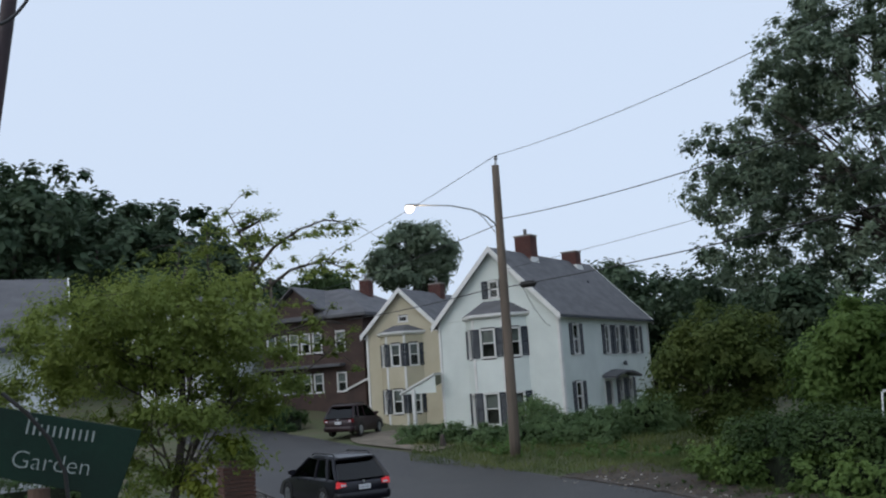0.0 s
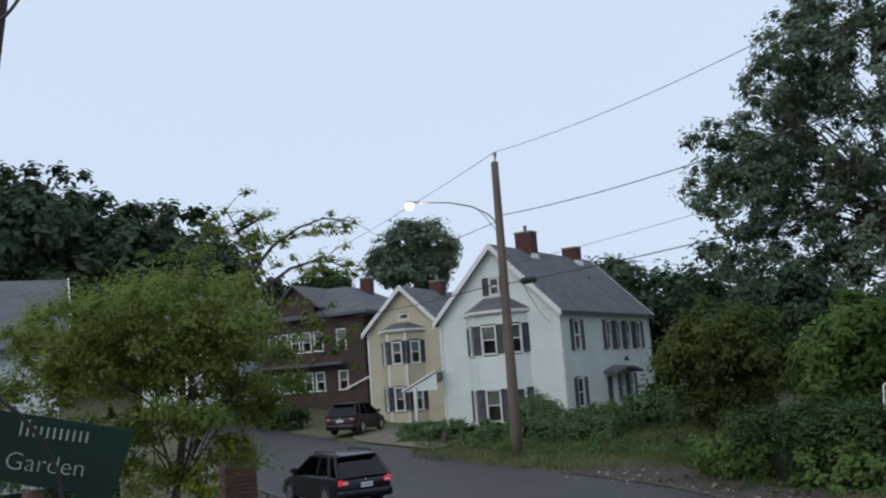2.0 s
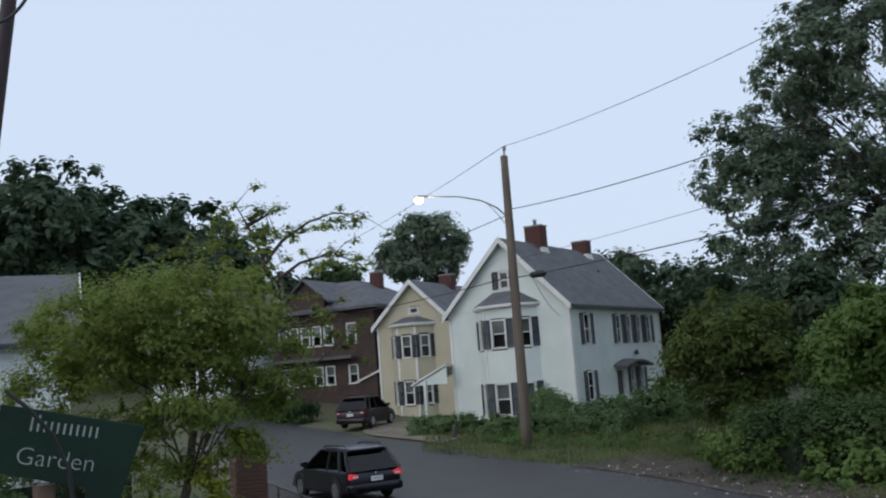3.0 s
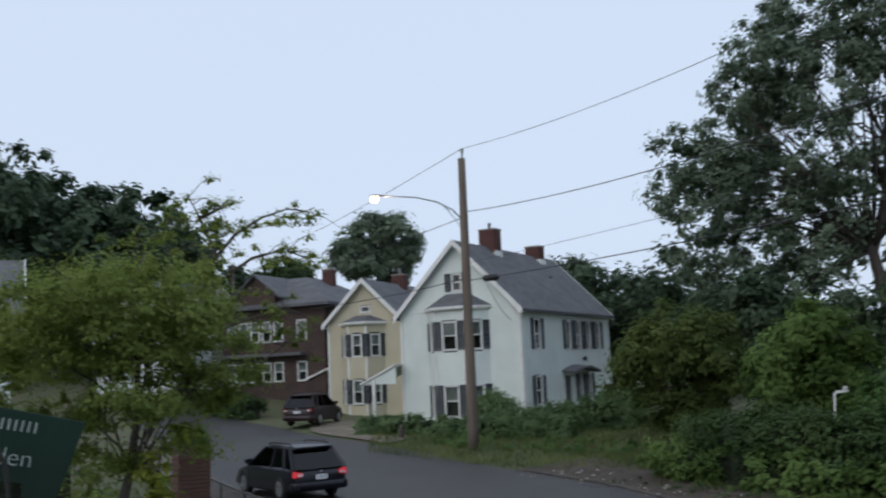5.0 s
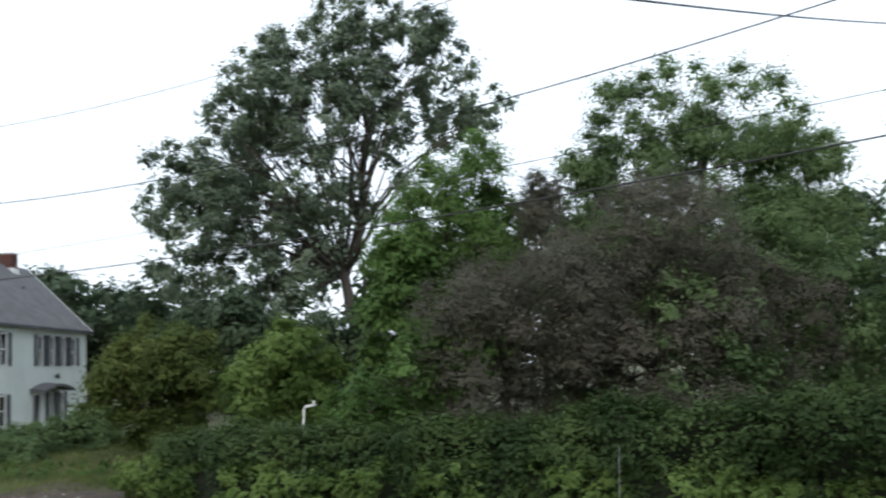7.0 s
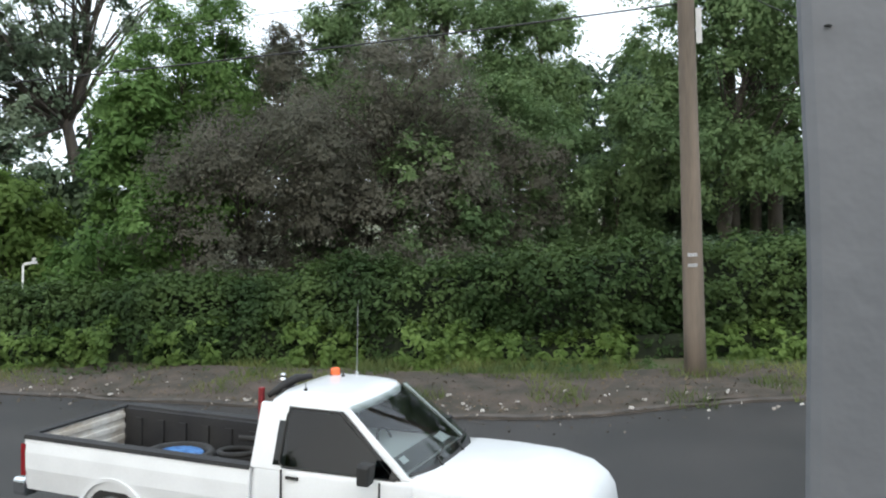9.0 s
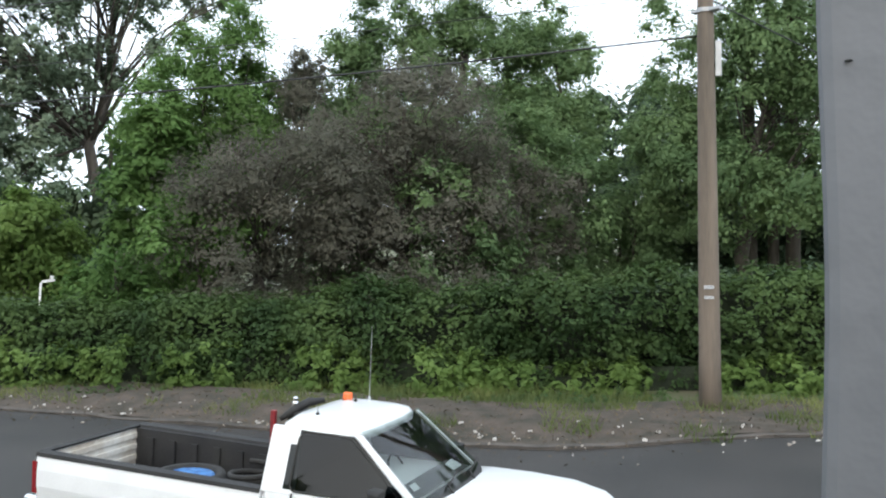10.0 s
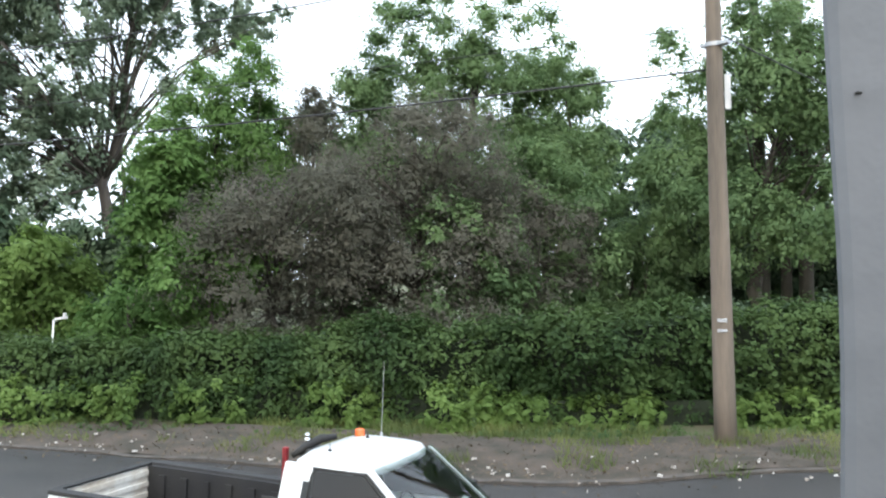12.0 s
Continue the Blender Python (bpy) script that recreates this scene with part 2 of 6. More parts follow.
def resample(pts, step):
    """Evenly spaced points along a smoothed line."""
    p = [Vector((*q, 0)) for q in pts]
    out = []
    for i in range(len(p) - 1):
        a, b, c, d = p[max(i - 1, 0)], p[i], p[i + 1], p[min(i + 2, len(p) - 1)]
        n = max(1, int((c - b).length / step))
        for j in range(n):
            t = j / n
            out.append(0.5 * ((2 * b) + (c - a) * t + (2 * a - 5 * b + 4 * c - d) * t * t + (3 * b - a - 3 * c + d) * t ** 3))
    return out + [p[-1]]


FAR = [(35.46, -19.17), (21.77, -1.88), (16.13, 6.52), (12.49, 10.6), (8.75, 20.3), (6.9, 24.6), (5.6, 29.4), (3.6, 34.4), (-0.6, 41.05), (-4.6, 46.82), (-10.02, 57.27), (-20.06, 80.55), (-34.16, 109.87)]
NEAR = [(25.2, -21.68), (12.4, -5.9), (5.58, 2.63), (3.43, 8.18), (-2.4, 24.44), (-5.51, 31.61), (-12.54, 48.37), (-18.58, 62.38), (-28.14, 85.72), (-42.26, 115.11)]


def along(pts, t):
    f = t * (len(pts) - 1)
    i = min(int(f), len(pts) - 2)
    return pts[i].lerp(pts[i + 1], f - i)


def strip(name, la, lb, material, za, zb, label, n=90, wobble=0.0, category="road"):
    """A strip draped on the land between two lines."""
    a, b = resample(la, 0.8), resample(lb, 0.8)
    m = Mesh()
    k = 9
    vs = []
    for i in range(n + 1):
        p, q = along(a, i / n), along(b, i / n)
        for j in range(k + 1):
            t = j / k
            r = p.lerp(q, t)
            edge = wobble * noise.noise((r.x * 0.9, r.y * 0.9, 3.1)) if 0 < j < k else 0
            vs.append((r.x, r.y, height(r.x, r.y) + za + (zb - za) * t + edge))
    m.add(vs, [(i * (k + 1) + j, i * (k + 1) + j + 1, (i + 1) * (k + 1) + j + 1, (i + 1) * (k + 1) + j) for i in range(n) for j in range(k)])
    return tagged(part(name, m, material, smooth=True), label, category, kind="structure")


def shift(line, d):
    """The line moved sideways by d."""
    out = []
    for i, p in enumerate(line):
        a, b = line[max(i - 1, 0)], line[min(i + 1, len(line) - 1)]
        dx, dy = b[0] - a[0], b[1] - a[1]
        s = math.hypot(dx, dy)
        out.append((p[0] + d * dy / s, p[1] - d * dx / s))
    return out


strip("road", NEAR, FAR, M_ASPHALT, 0.05, 0.05, "damp dark asphalt street curving uphill", n=160)
FAR_LOW = [p for p in FAR if -10 < p[1] < 37]
strip("verge", shift(FAR_LOW, 0.14), shift(FAR_LOW, 3.4), M_VERGE, 0.10, 0.10, "trodden dirt verge with litter and leaves", n=90, wobble=0.07, category="verge")
strip("pavement", shift(NEAR[1:7], -1.6), shift(NEAR[1:7], -0.14), M_KERB, 0.12, 0.12, "worn concrete pavement beside the street", n=90, category="pavement")


def kerb(line, side):
    pts = resample(line, 0.6)
    m = Mesh()
    rings = []
    for i, p in enumerate(pts):
        d = (pts[min(i + 1, len(pts) - 1)] - pts[max(i - 1, 0)]).normalized()
        nrm = Vector((d.y, -d.x, 0)) * side
        h = height(p.x, p.y)
        c = 0.05 * noise.noise((p.x * 1.3, p.y * 1.3, 0))
        rings.append([(p.x, p.y, h - 0.1), (p.x + nrm.x * c, p.y + nrm.y * c, h + 0.10 + c), (p.x + nrm.x * 0.15, p.y + nrm.y * 0.15, h + 0.115 + c), (p.x + nrm.x * 0.15, p.y + nrm.y * 0.15, h - 0.1)])
    m.loft(rings)
    return m


tagged(part("kerb_far", kerb(FAR_LOW, 1), M_KERB_OLD), "low worn kerb along the dirt verge", "kerb", kind="structure")
tagged(part("kerb_near", kerb(NEAR[1:7], -1), M_KERB), "low worn kerb beside the parked cars", "kerb", kind="structure")


# ---- foliage ----
def leaf_mesh(name, pos, nrm, size, material, rs, fold=0.25, slim=0.55):
    """One mesh of many small folded leaves."""
    n = len(pos)
    nrm = nrm / (np.linalg.norm(nrm, axis=1, keepdims=True) + 1e-9)
    t = rs.normal(size=(n, 3))
    t[:, 2] -= 0.35
    t -= nrm * (t * nrm).sum(1, keepdims=True)
    t /= np.linalg.norm(t, axis=1, keepdims=True) + 1e-9
    b = np.cross(nrm, t)
    s = size * rs.uniform(0.6, 1.35, (n, 1))
    v = np.empty((n, 4, 3))
    v[:, 0], v[:, 2] = pos - t * s, pos + t * s
    v[:, 1] = pos + b * s * slim + nrm * s * fold - t * s * 0.15
    v[:, 3] = pos - b * s * slim + nrm * s * fold - t * s * 0.15
    idx = np.arange(n)[:, None] * 4
    tri = np.concatenate([idx + [0, 1, 2], idx + [0, 2, 3]], 1).reshape(-1)
    me = bpy.data.meshes.new(name)
    me.vertices.add(4 * n)
    me.vertices.foreach_set("co", v.reshape(-1))
    me.loops.add(6 * n)
    me.loops.foreach_set("vertex_index", tri.astype(np.int32))
    me.polygons.add(2 * n)
    me.polygons.foreach_set("loop_start", np.arange(0, 6 * n, 3, dtype=np.int32))
    me.polygons.foreach_set("loop_total", np.full(2 * n, 3, dtype=np.int32))
    me.update(calc_edges=True)
    me.validate()
    me.materials.append(material)
    return me


def puffs(rs, lobes, n, r0, r1):
    """Clumps of foliage scattered through the outer part of the lobes (x, y, z, rx, ry, rz)."""
    w = np.array([l[3] * l[4] + l[4] * l[5] + l[3] * l[5] for l in lobes])
    out = []
    for k in rs.choice(len(lobes), n, p=w / w.sum()):
        l = lobes[k]
        d = rs.normal(size=3)
        d /= np.linalg.norm(d)
        q = rs.uniform(0.55, 1.0) ** 0.6
        out.append((l[0] + d[0] * l[3] * q, l[1] + d[1] * l[4] * q, l[2] + d[2] * l[5] * q, rs.uniform(r0, r1), *d))
    return np.array(out)


def leaf_cloud(name, rs, pf, per, size, material, flat=0.75, droop=0.0):
    """Leaves in and round the clumps."""
    n = len(pf) * per
    c = np.repeat(pf, per, 0)
    d = rs.normal(size=(n, 3))
    d /= np.linalg.norm(d, axis=1, keepdims=True)
    q = np.minimum(np.abs(rs.normal(size=(n, 1))) * 0.6, rs.uniform(0.8, 1.15, (n, 1)))
    r = c[:, 3:4]
    pos = c[:, :3] + d * q * r * np.array([1, 1, flat])
    pos[:, 2] -= droop * (np.abs(d[:, 0]) + np.abs(d[:, 1])) * r[:, 0]
    nrm = d * 0.5 + c[:, 4:7] * 0.4 + rs.normal(size=(n, 3)) * 0.2 + np.array([0, 0, 0.5])
    return leaf_mesh(name, pos, nrm, size, material, rs)


def limb_mesh(rs, base, r, top, targets, k=8):
    """A tapered trunk with bent limbs that reach into the crown."""
    m = Mesh()
    base, top = Vector(base), Vector(top)
    n = 7
    spine = [base.lerp(top, i / n) + Vector((rs.normal() * 0.02, rs.normal() * 0.02, 0)) * (top - base).length * (0 < i < n) for i in range(n + 1)]
    radii = [r * (1.25 if i == 0 else 1 - 0.72 * i / n) for i in range(n + 1)]
    m.tube(spine, radii, k)
    for tgt in targets:
        tgt = Vector(tgt)
        i = int(rs.uniform(3, n))
        s = spine[i]
        if tgt.z < s.z:
            i = 3
            s = spine[i]
        mid = s.lerp(tgt, 0.5) + Vector((0, 0, 0.12 * (tgt - s).length))
        q = s.lerp(tgt, 0.25) + Vector((0, 0, 0.07 * (tgt - s).length))
        rr = radii[i] * rs.uniform(0.2, 0.42)
        jog = min((tgt - s).length * 0.06, 0.22)
        q, mid = (p + Vector((rs.normal(), rs.normal(), rs.normal())) * jog for p in (q, mid))
        m.tube([s, q, mid, tgt], [rr, rr * 0.8, rr * 0.5, rr * 0.12], 5)
        for _ in range(2):
            e = mid.lerp(tgt, 0.5) + Vector((rs.normal(), rs.normal(), abs(rs.normal()))) * jog * 1.1
            m.tube([mid, mid.lerp(e, 0.5) + Vector((0, 0, jog * 0.4)), e], [rr * 0.35, rr * 0.22, rr * 0.06], 4)
    return m


def tree(name, seed, xy, lobes, n, per, size, material, label, trunk_r=0.2, top=None, puff=(0.5, 1.0), limbs=14, bark=None, flat=0.75, droop=0.0, category="tree", group="", lean=(0, 0)):
    """lobes: (dx, dy, z, rx, ry, rz) about the foot of the trunk."""
    rs = np.random.RandomState(seed)
    x, y = xy
    z0 = height(x, y)
    th = thing(name, pose(x, y, z0), label, category, group)
    pf = puffs(rs, lobes, n, *puff)
    crown = new("crown", leaf_cloud("crown", rs, pf, per, size, material, flat, droop))
    crown.parent = th
    hi = max(l[2] for l in lobes)
    top = top or (lean[0] + np.mean([l[0] for l in lobes]) * 0.7, lean[1] + np.mean([l[1] for l in lobes]) * 0.7, hi)
    tg = [pf[i][:3] for i in rs.choice(len(pf), min(limbs, len(pf)), replace=False)]
    part("trunk", limb_mesh(rs, (0, 0, -0.2), trunk_r, top, tg), bark or M_BARK, th, smooth=True)
    return th


def lobes_between(cx, cz, halfw, halfh, depth, seed, n=9, base_az=0.0):
    """Uneven lobes that fill an oval crown, turned so that its width lies across az."""
    rs = np.random.RandomState(seed)
    ca, sa = math.cos(radians(base_az)), math.sin(radians(base_az))
    out = []
    for i in range(n):
        a = 2 * math.pi * i / n + rs.uniform(-0.3, 0.3)
        q = rs.uniform(0.45, 0.7)
        u, w, v = cx + math.cos(a) * halfw * q, rs.uniform(-0.5, 0.5) * depth, cz + math.sin(a) * halfh * q
        k = rs.uniform(0.32, 0.5)
        out.append((u * ca + w * sa, -u * sa + w * ca, v, halfw * k, min(halfw, depth) * k * 1.1, halfh * k))
    out.append((cx * ca, -cx * sa, cz, halfw * 0.5, depth * 0.5, halfh * 0.55))
    return out


# far wooded hill on the left of the street
def wood(seed, az0, az1, d0, d1, n, h0, h1, w0, material, name="wooded_hill", label="dark wooded hillside behind the houses", per=110, size=0.42):
    rs = np.random.RandomState(seed)
    lobes, m = [], Mesh()
    for i in range(n):
        az, d = az0 + (az1 - az0) * (i + rs.uniform(0.2, 0.8)) / n, rs.uniform(d0, d1)
        x, y = polar(az, d)
        z = height(x, y)
        h = rs.uniform(h0, h1)
        w = rs.uniform(0.7, 1.2) * w0
        m.tube([(x, y, z - 0.3), (x, y, z + h * 0.7)], [0.28, 0.1], 6)
        for q in range(5):
            lobes.append((x + rs.normal() * w * 0.5, y + rs.normal() * w * 0.5, z + h * rs.uniform(0.35, 0.85), w * rs.uniform(0.45, 0.75), w * 0.6, h * rs.uniform(0.12, 0.2)))
    pf = puffs(rs, lobes, n * 34, 0.9, 1.9)
    th = thing(name, pose(0, 0, 0), label, "woodland", kind="stuff")
    ob = new("leaves", leaf_cloud("leaves", rs, pf, per, size, material))
    ob.parent = th
    part("trunks", m, M_BARK, th)
    return th


wood(11, -46, -23.5, 76, 98, 32, 18, 20.4, 5.2, L_DARK, per=66, size=0.42)
wood(16, -24, -18.5, 76, 96, 10, 17.5, 19.0, 4.4, L_DARK, per=80, size=0.4)
wood(17, -18.8, -14, 78, 96, 8, 13.5, 16, 4.2, L_DARK, per=76, size=0.4)
wood(12, -17, -11, 90, 110, 5, 9, 12, 5, L_MID, "far_trees", "hazy trees beyond the houses")
wood(13, 8, 26, 62, 85, 12, 8, 11, 4.0, L_DARK, "back_trees", "dark trees behind the mint-white house", per=65)
wood(18, 10.3, 18.5, 58, 68, 8, 9.6, 11.2, 3.4, L_DARK, "back_trees", "dark trees behind the mint-white house", per=90, size=0.24)
wood(14, 30, 100, 45, 60, 22, 11, 15, 5.0, L_DARK, "back_wood", "dark woodland beyond the verge", per=52, size=0.34)
wood(15, 100, 365, 60, 90, 24, 9, 13, 6.0, L_MID, "surrounding_trees", "trees round the neighbourhood", per=24, size=0.8)

# ---- trees ----
def crown_at(name, seed, az, d, el0, el1, half_az, material, label, n, per, size, nl=9, depth=None, **kw):
    """A tree whose crown spans the heights el0 to el1 and half_az to each side, at distance d."""
    x, y = polar(az, d)
    z0 = height(x, y)
    lo, hi = 3.6 + d * math.tan(radians(el0)) - z0, 3.6 + d * math.tan(radians(el1)) - z0
    hw = d * math.tan(radians(half_az))
    return tree(name, seed, (x, y), lobes_between(0, (lo + hi) / 2, hw, (hi - lo) / 2, depth or hw, seed, nl, az * SURVEY), n, per, size, material, label, **kw)


# tall open poplar on the right of the houses
px, py = polar(30.5, 46)
rs0 = np.random.RandomState(5)
POP = []
for az, el, r in ((19.5, 13.5, 2.0), (18.5, 11, 1.7), (20.5, 10, 2.2), (22.5, 14, 2.6), (25, 18, 2.6), (24, 11, 2.8), (27, 21, 2.2), (30, 23.2, 2.0), (32.5, 23.5, 1.9), (28.5, 17.5, 3.0), (27.5, 13, 2.6),
                  (35, 21.8, 1.9), (38, 20, 1.9), (40.5, 17.3, 1.5), (36, 17.5, 2.2), (32, 19, 2.2), (23, 7, 2.8), (27.5, 8, 2.4), (20.5, 6.5, 2.2), (33.5, 15, 1.6), (38.5, 16, 1.6), (26, 4, 2.4),
                  (31, 11.5, 1.5), (35.5, 12.5, 1.2), (31, 21, 1.9), (36.5, 22.5, 1.7), (33.5, 18, 1.5), (24.5, 15, 2.2), (26, 11.5, 2.2), (21.5, 12, 2.0), (24.6, 19.6, 1.9), (23.2, 17, 1.8), (26, 21, 1.8)):
    d = 46 + rs0.uniform(-2.5, 2.5)
    x, y = polar(az, d)
    POP.append((x - px, y - py, 3.6 + d * math.tan(radians(el)) - height(px, py), r, r, r * 0.85))
tree("poplar_tree", 5, (px, py), POP, 1120, 90, 0.135, L_POPLAR, "tall open poplar with grey-green leaves and a forked trunk", 0.42, (1.0, -0.3, 19), (0.4, 0.95), 80, flat=0.85)

crown_at("locust_tree", 21, 38.0, 30, -2, 15.6, 5.8, L_BRIGHT, "bright green leafy tree with hanging foliage", 230, 360, 0.072, 10, trunk_r=0.2, puff=(0.5, 1.0), droop=0.35)
crown_at("ivy_tree", 22, 34.5, 29, -3, 9.5, 3.2, L_BRIGHT, "tree wrapped in trailing green creeper", 112, 217, 0.118, 7, trunk_r=0.15, puff=(0.4, 0.9), droop=0.5)
crown_at("withered_tree", 23, 41.5, 25, -4.5, 9.0, 8.0, L_BROWN, "broad half-dead tree with withered grey-brown leaves", 240, 280, 0.047, 14, depth=3.2, trunk_r=0.16, puff=(0.4, 1.15), limbs=70, droop=0.45)
crown_at("withered_tree", 123, 51.0, 24.5, -5, 13.6, 8.0, L_BROWN, "tall half-dead tree with withered grey-brown leaves", 290, 280, 0.047, 14, depth=3.2, trunk_r=0.2, puff=(0.4, 1.15), limbs=70, droop=0.45)
crown_at("withered_tree", 223, 57.5, 25, -4.5, 7.5, 5.5, L_BROWN, "low withered tree tangled in green brush", 105, 240, 0.05, 10, depth=2.4, trunk_r=0.12, puff=(0.35, 1.0), limbs=50, droop=0.45)
crown_at("creeper_tree", 124, 54.5, 23.6, -4, 6.5, 4.5, L_SOFT, "green creeper hanging over the withered boughs", 60, 150, 0.085, 9, depth=1.5, trunk_r=0.1, puff=(0.35, 0.8), limbs=16, droop=0.5)
crown_at("creeper_tree", 125, 37.0, 24.2, -4, 5.5, 3.4, L_BRIGHT, "trailing green creeper beside the withered tree", 50, 150, 0.085, 8, depth=1.5, trunk_r=0.1, puff=(0.35, 0.8), limbs=12, droop=0.6)
crown_at("creeper_tree", 126, 31.8, 24.6, -6.5, 0.5, 3.6, L_BRIGHT, "bright trailing creeper over the hedge end", 70, 150, 0.085, 9, depth=1.6, trunk_r=0.1, puff=(0.35, 0.75), limbs=12, droop=0.4)
crown_at("withered_tree", 224, 44.2, 28, 4, 14.2, 2.2, L_BROWN, "slim half-dead tree behind the creeper", 60, 280, 0.045, 7, trunk_r=0.1, puff=(0.35, 0.8), limbs=16, droop=0.4)
crown_at("sapling_tree", 128, 65.3, 29.5, -5, 3.6, 3.2, L_SOFT, "low leafy sapling in the gap between the trees", 60, 190, 0.08, 7, trunk_r=0.1, puff=(0.4, 0.8))
crown_at("sapling_tree", 127, 66.5, 28, -5, 4.5, 4.0, L_SOFT, "low leafy sapling in the gap between the trees", 70, 190, 0.08, 8, trunk_r=0.1, puff=(0.4, 0.8))
crown_at("creeper_tree", 24, 45.8, 27, -4, 8.0, 4.0, L_SOFT, "green creeper showing through the withered boughs", 80, 160, 0.09, 9, trunk_r=0.12, puff=(0.4, 0.8), limbs=16, droop=0.4)
crown_at("dark_maple", 24, 55.0, 31, 1, 19.8, 9.3, L_SOFT, "dark green tree rising behind the withered tree", 410, 250, 0.075, 11, trunk_r=0.28, puff=(0.5, 1.1), limbs=30)
crown_at("sapling_tree", 25, 60, 27, -4, 9.5, 5.5, L_SOFT, "leafy young tree among the brush", 170, 250, 0.072, 9, trunk_r=0.14, puff=(0.4, 0.9))
crown_at("verge_tree", 26, 74, 27, -0.5, 17.0, 8.4, L_SOFT, "tall leafy tree behind the utility pole", 360, 250, 0.073, 12, trunk_r=0.3, puff=(0.5, 1.0), limbs=24)
crown_at("dark_maple", 129, 47.8, 30.5, 5, 15.4, 3.0, L_SOFT, "slim green tree beside the taller maple", 90, 230, 0.075, 8, trunk_r=0.14, puff=(0.4, 0.9))
crown_at("dark_maple", 130, 61.3, 30.5, 4, 14.6, 3.2, L_SOFT, "leaning green tree beside the taller maple", 90, 230, 0.075, 8, trunk_r=0.14, puff=(0.4, 0.9))
crown_at("thicket_tree", 131, 71.5, 31, -5, 3.8, 5.5, L_DARK, "dark thicket under the tall verge trees", 130, 130, 0.13, 9, trunk_r=0.14, puff=(0.6, 1.1))
crown_at("thicket_tree", 132, 79.0, 31, -5, 3.8, 5.0, L_DARK, "dark thicket under the tall verge trees", 120, 130, 0.13, 9, trunk_r=0.14, puff=(0.6, 1.1))
crown_at("roadside_tree", 27, 88, 26, -4, 20, 8, L_MID, "tall leafy tree beyond the pole", 110, 90, 0.118, 10, trunk_r=0.3, puff=(0.5, 1.1))
crown_at("olive_shrub", 28, 17.8, 35, -4.5, 3.5, 4.9, L_OLIVE, "rounded olive-yellow shrub beside the lawn", 190, 200, 0.096, 9, depth=2.4, trunk_r=0.14, puff=(0.4, 0.8), category="shrub")
crown_at("young_maple", 29, 26.4, 30, -4.5, 3.3, 3.6, L_WEED, "small bright green broad-leaved tree above the hedge", 137, 217, 0.111, 8, trunk_r=0.12, puff=(0.4, 0.8))
crown_at("thicket_tree", 30, 23, 42, -3, 5.5, 4.5, L_DARK, "dark thicket tree below the poplar", 150, 120, 0.175, 8, trunk_r=0.18, puff=(0.6, 1.1))
crown_at("thicket_tree", 31, 30, 40, -3, 4.5, 5.0, L_DARK, "dark thicket tree below the poplar", 150, 120, 0.175, 8, trunk_r=0.18, puff=(0.6, 1.1))
crown_at("round_tree", 32, -2.0, 75, 6.0, 11.0, 2.9, L_POPLAR, "rounded dark tree behind the cream house", 170, 190, 0.195, 11, trunk_r=0.35, puff=(0.6, 1.2))
crown_at("back_tree", 33, 11.3, 66, 1, 7.4, 1.7, L_DARK, "slim dark tree behind the mint-white house", 75, 203, 0.192, 7, trunk_r=0.2, puff=(0.5, 1.0))
crown_at("far_tree", 34, -8.8, 85, 4, 8.6, 2.2, L_MID, "hazy tree behind the brown house", 75, 174, 0.222, 7, trunk_r=0.3, puff=(0.7, 1.3))

# garden tree by the sign: dense round body, thin open upper boughs
lx, ly = polar(-19, 13)
LOC = []
for az, el, r in ((-25.5, 6, 0.75), (-23.5, 7, 0.9), (-20.5, 8.0, 0.95), (-17.5, 8.6, 0.9), (-15, 8.0, 0.75), (-25, 2.5, 0.8), (-22, 3.5, 1.1), (-18.5, 4.2, 1.15), (-15.3, 4.0, 0.85), (-24.5, -0.5, 0.6), (-21, 0, 0.9),
                  (-17.5, 0.5, 1.0), (-19, -3, 0.7), (-19.8, -6, 0.6), (-13.3, 6.2, 0.6), (-12.2, 4.2, 0.6), (-11.3, 2.0, 0.5), (-13.2, 0.8, 0.65), (-26.5, 0.8, 0.5), (-14.5, -2.2, 0.6), (-17.5, 6.2, 0.95), (-14.8, 5.8, 0.75), (-20.2, 5.8, 0.95), (-16.5, 2.4, 0.9), (-23.5, 4.8, 0.8)):
    d = 13 + rs0.uniform(-0.8, 0.8)
    x, y = polar(az - 0.8, d)
    LOC.append((x - lx, y - ly, 3.6 + d * math.tan(radians(el - 0.5)), r * 0.95, r * 0.8, r * 0.26))
locust = tree("garden_tree", 41, (lx, ly), LOC, 300, 240, 0.034, L_LOCUST, "feathery yellow-green garden tree with fine leaflets", 0.1, (0.3, 0.2, 5.6), (0.2, 0.48), 34, droop=0.55)
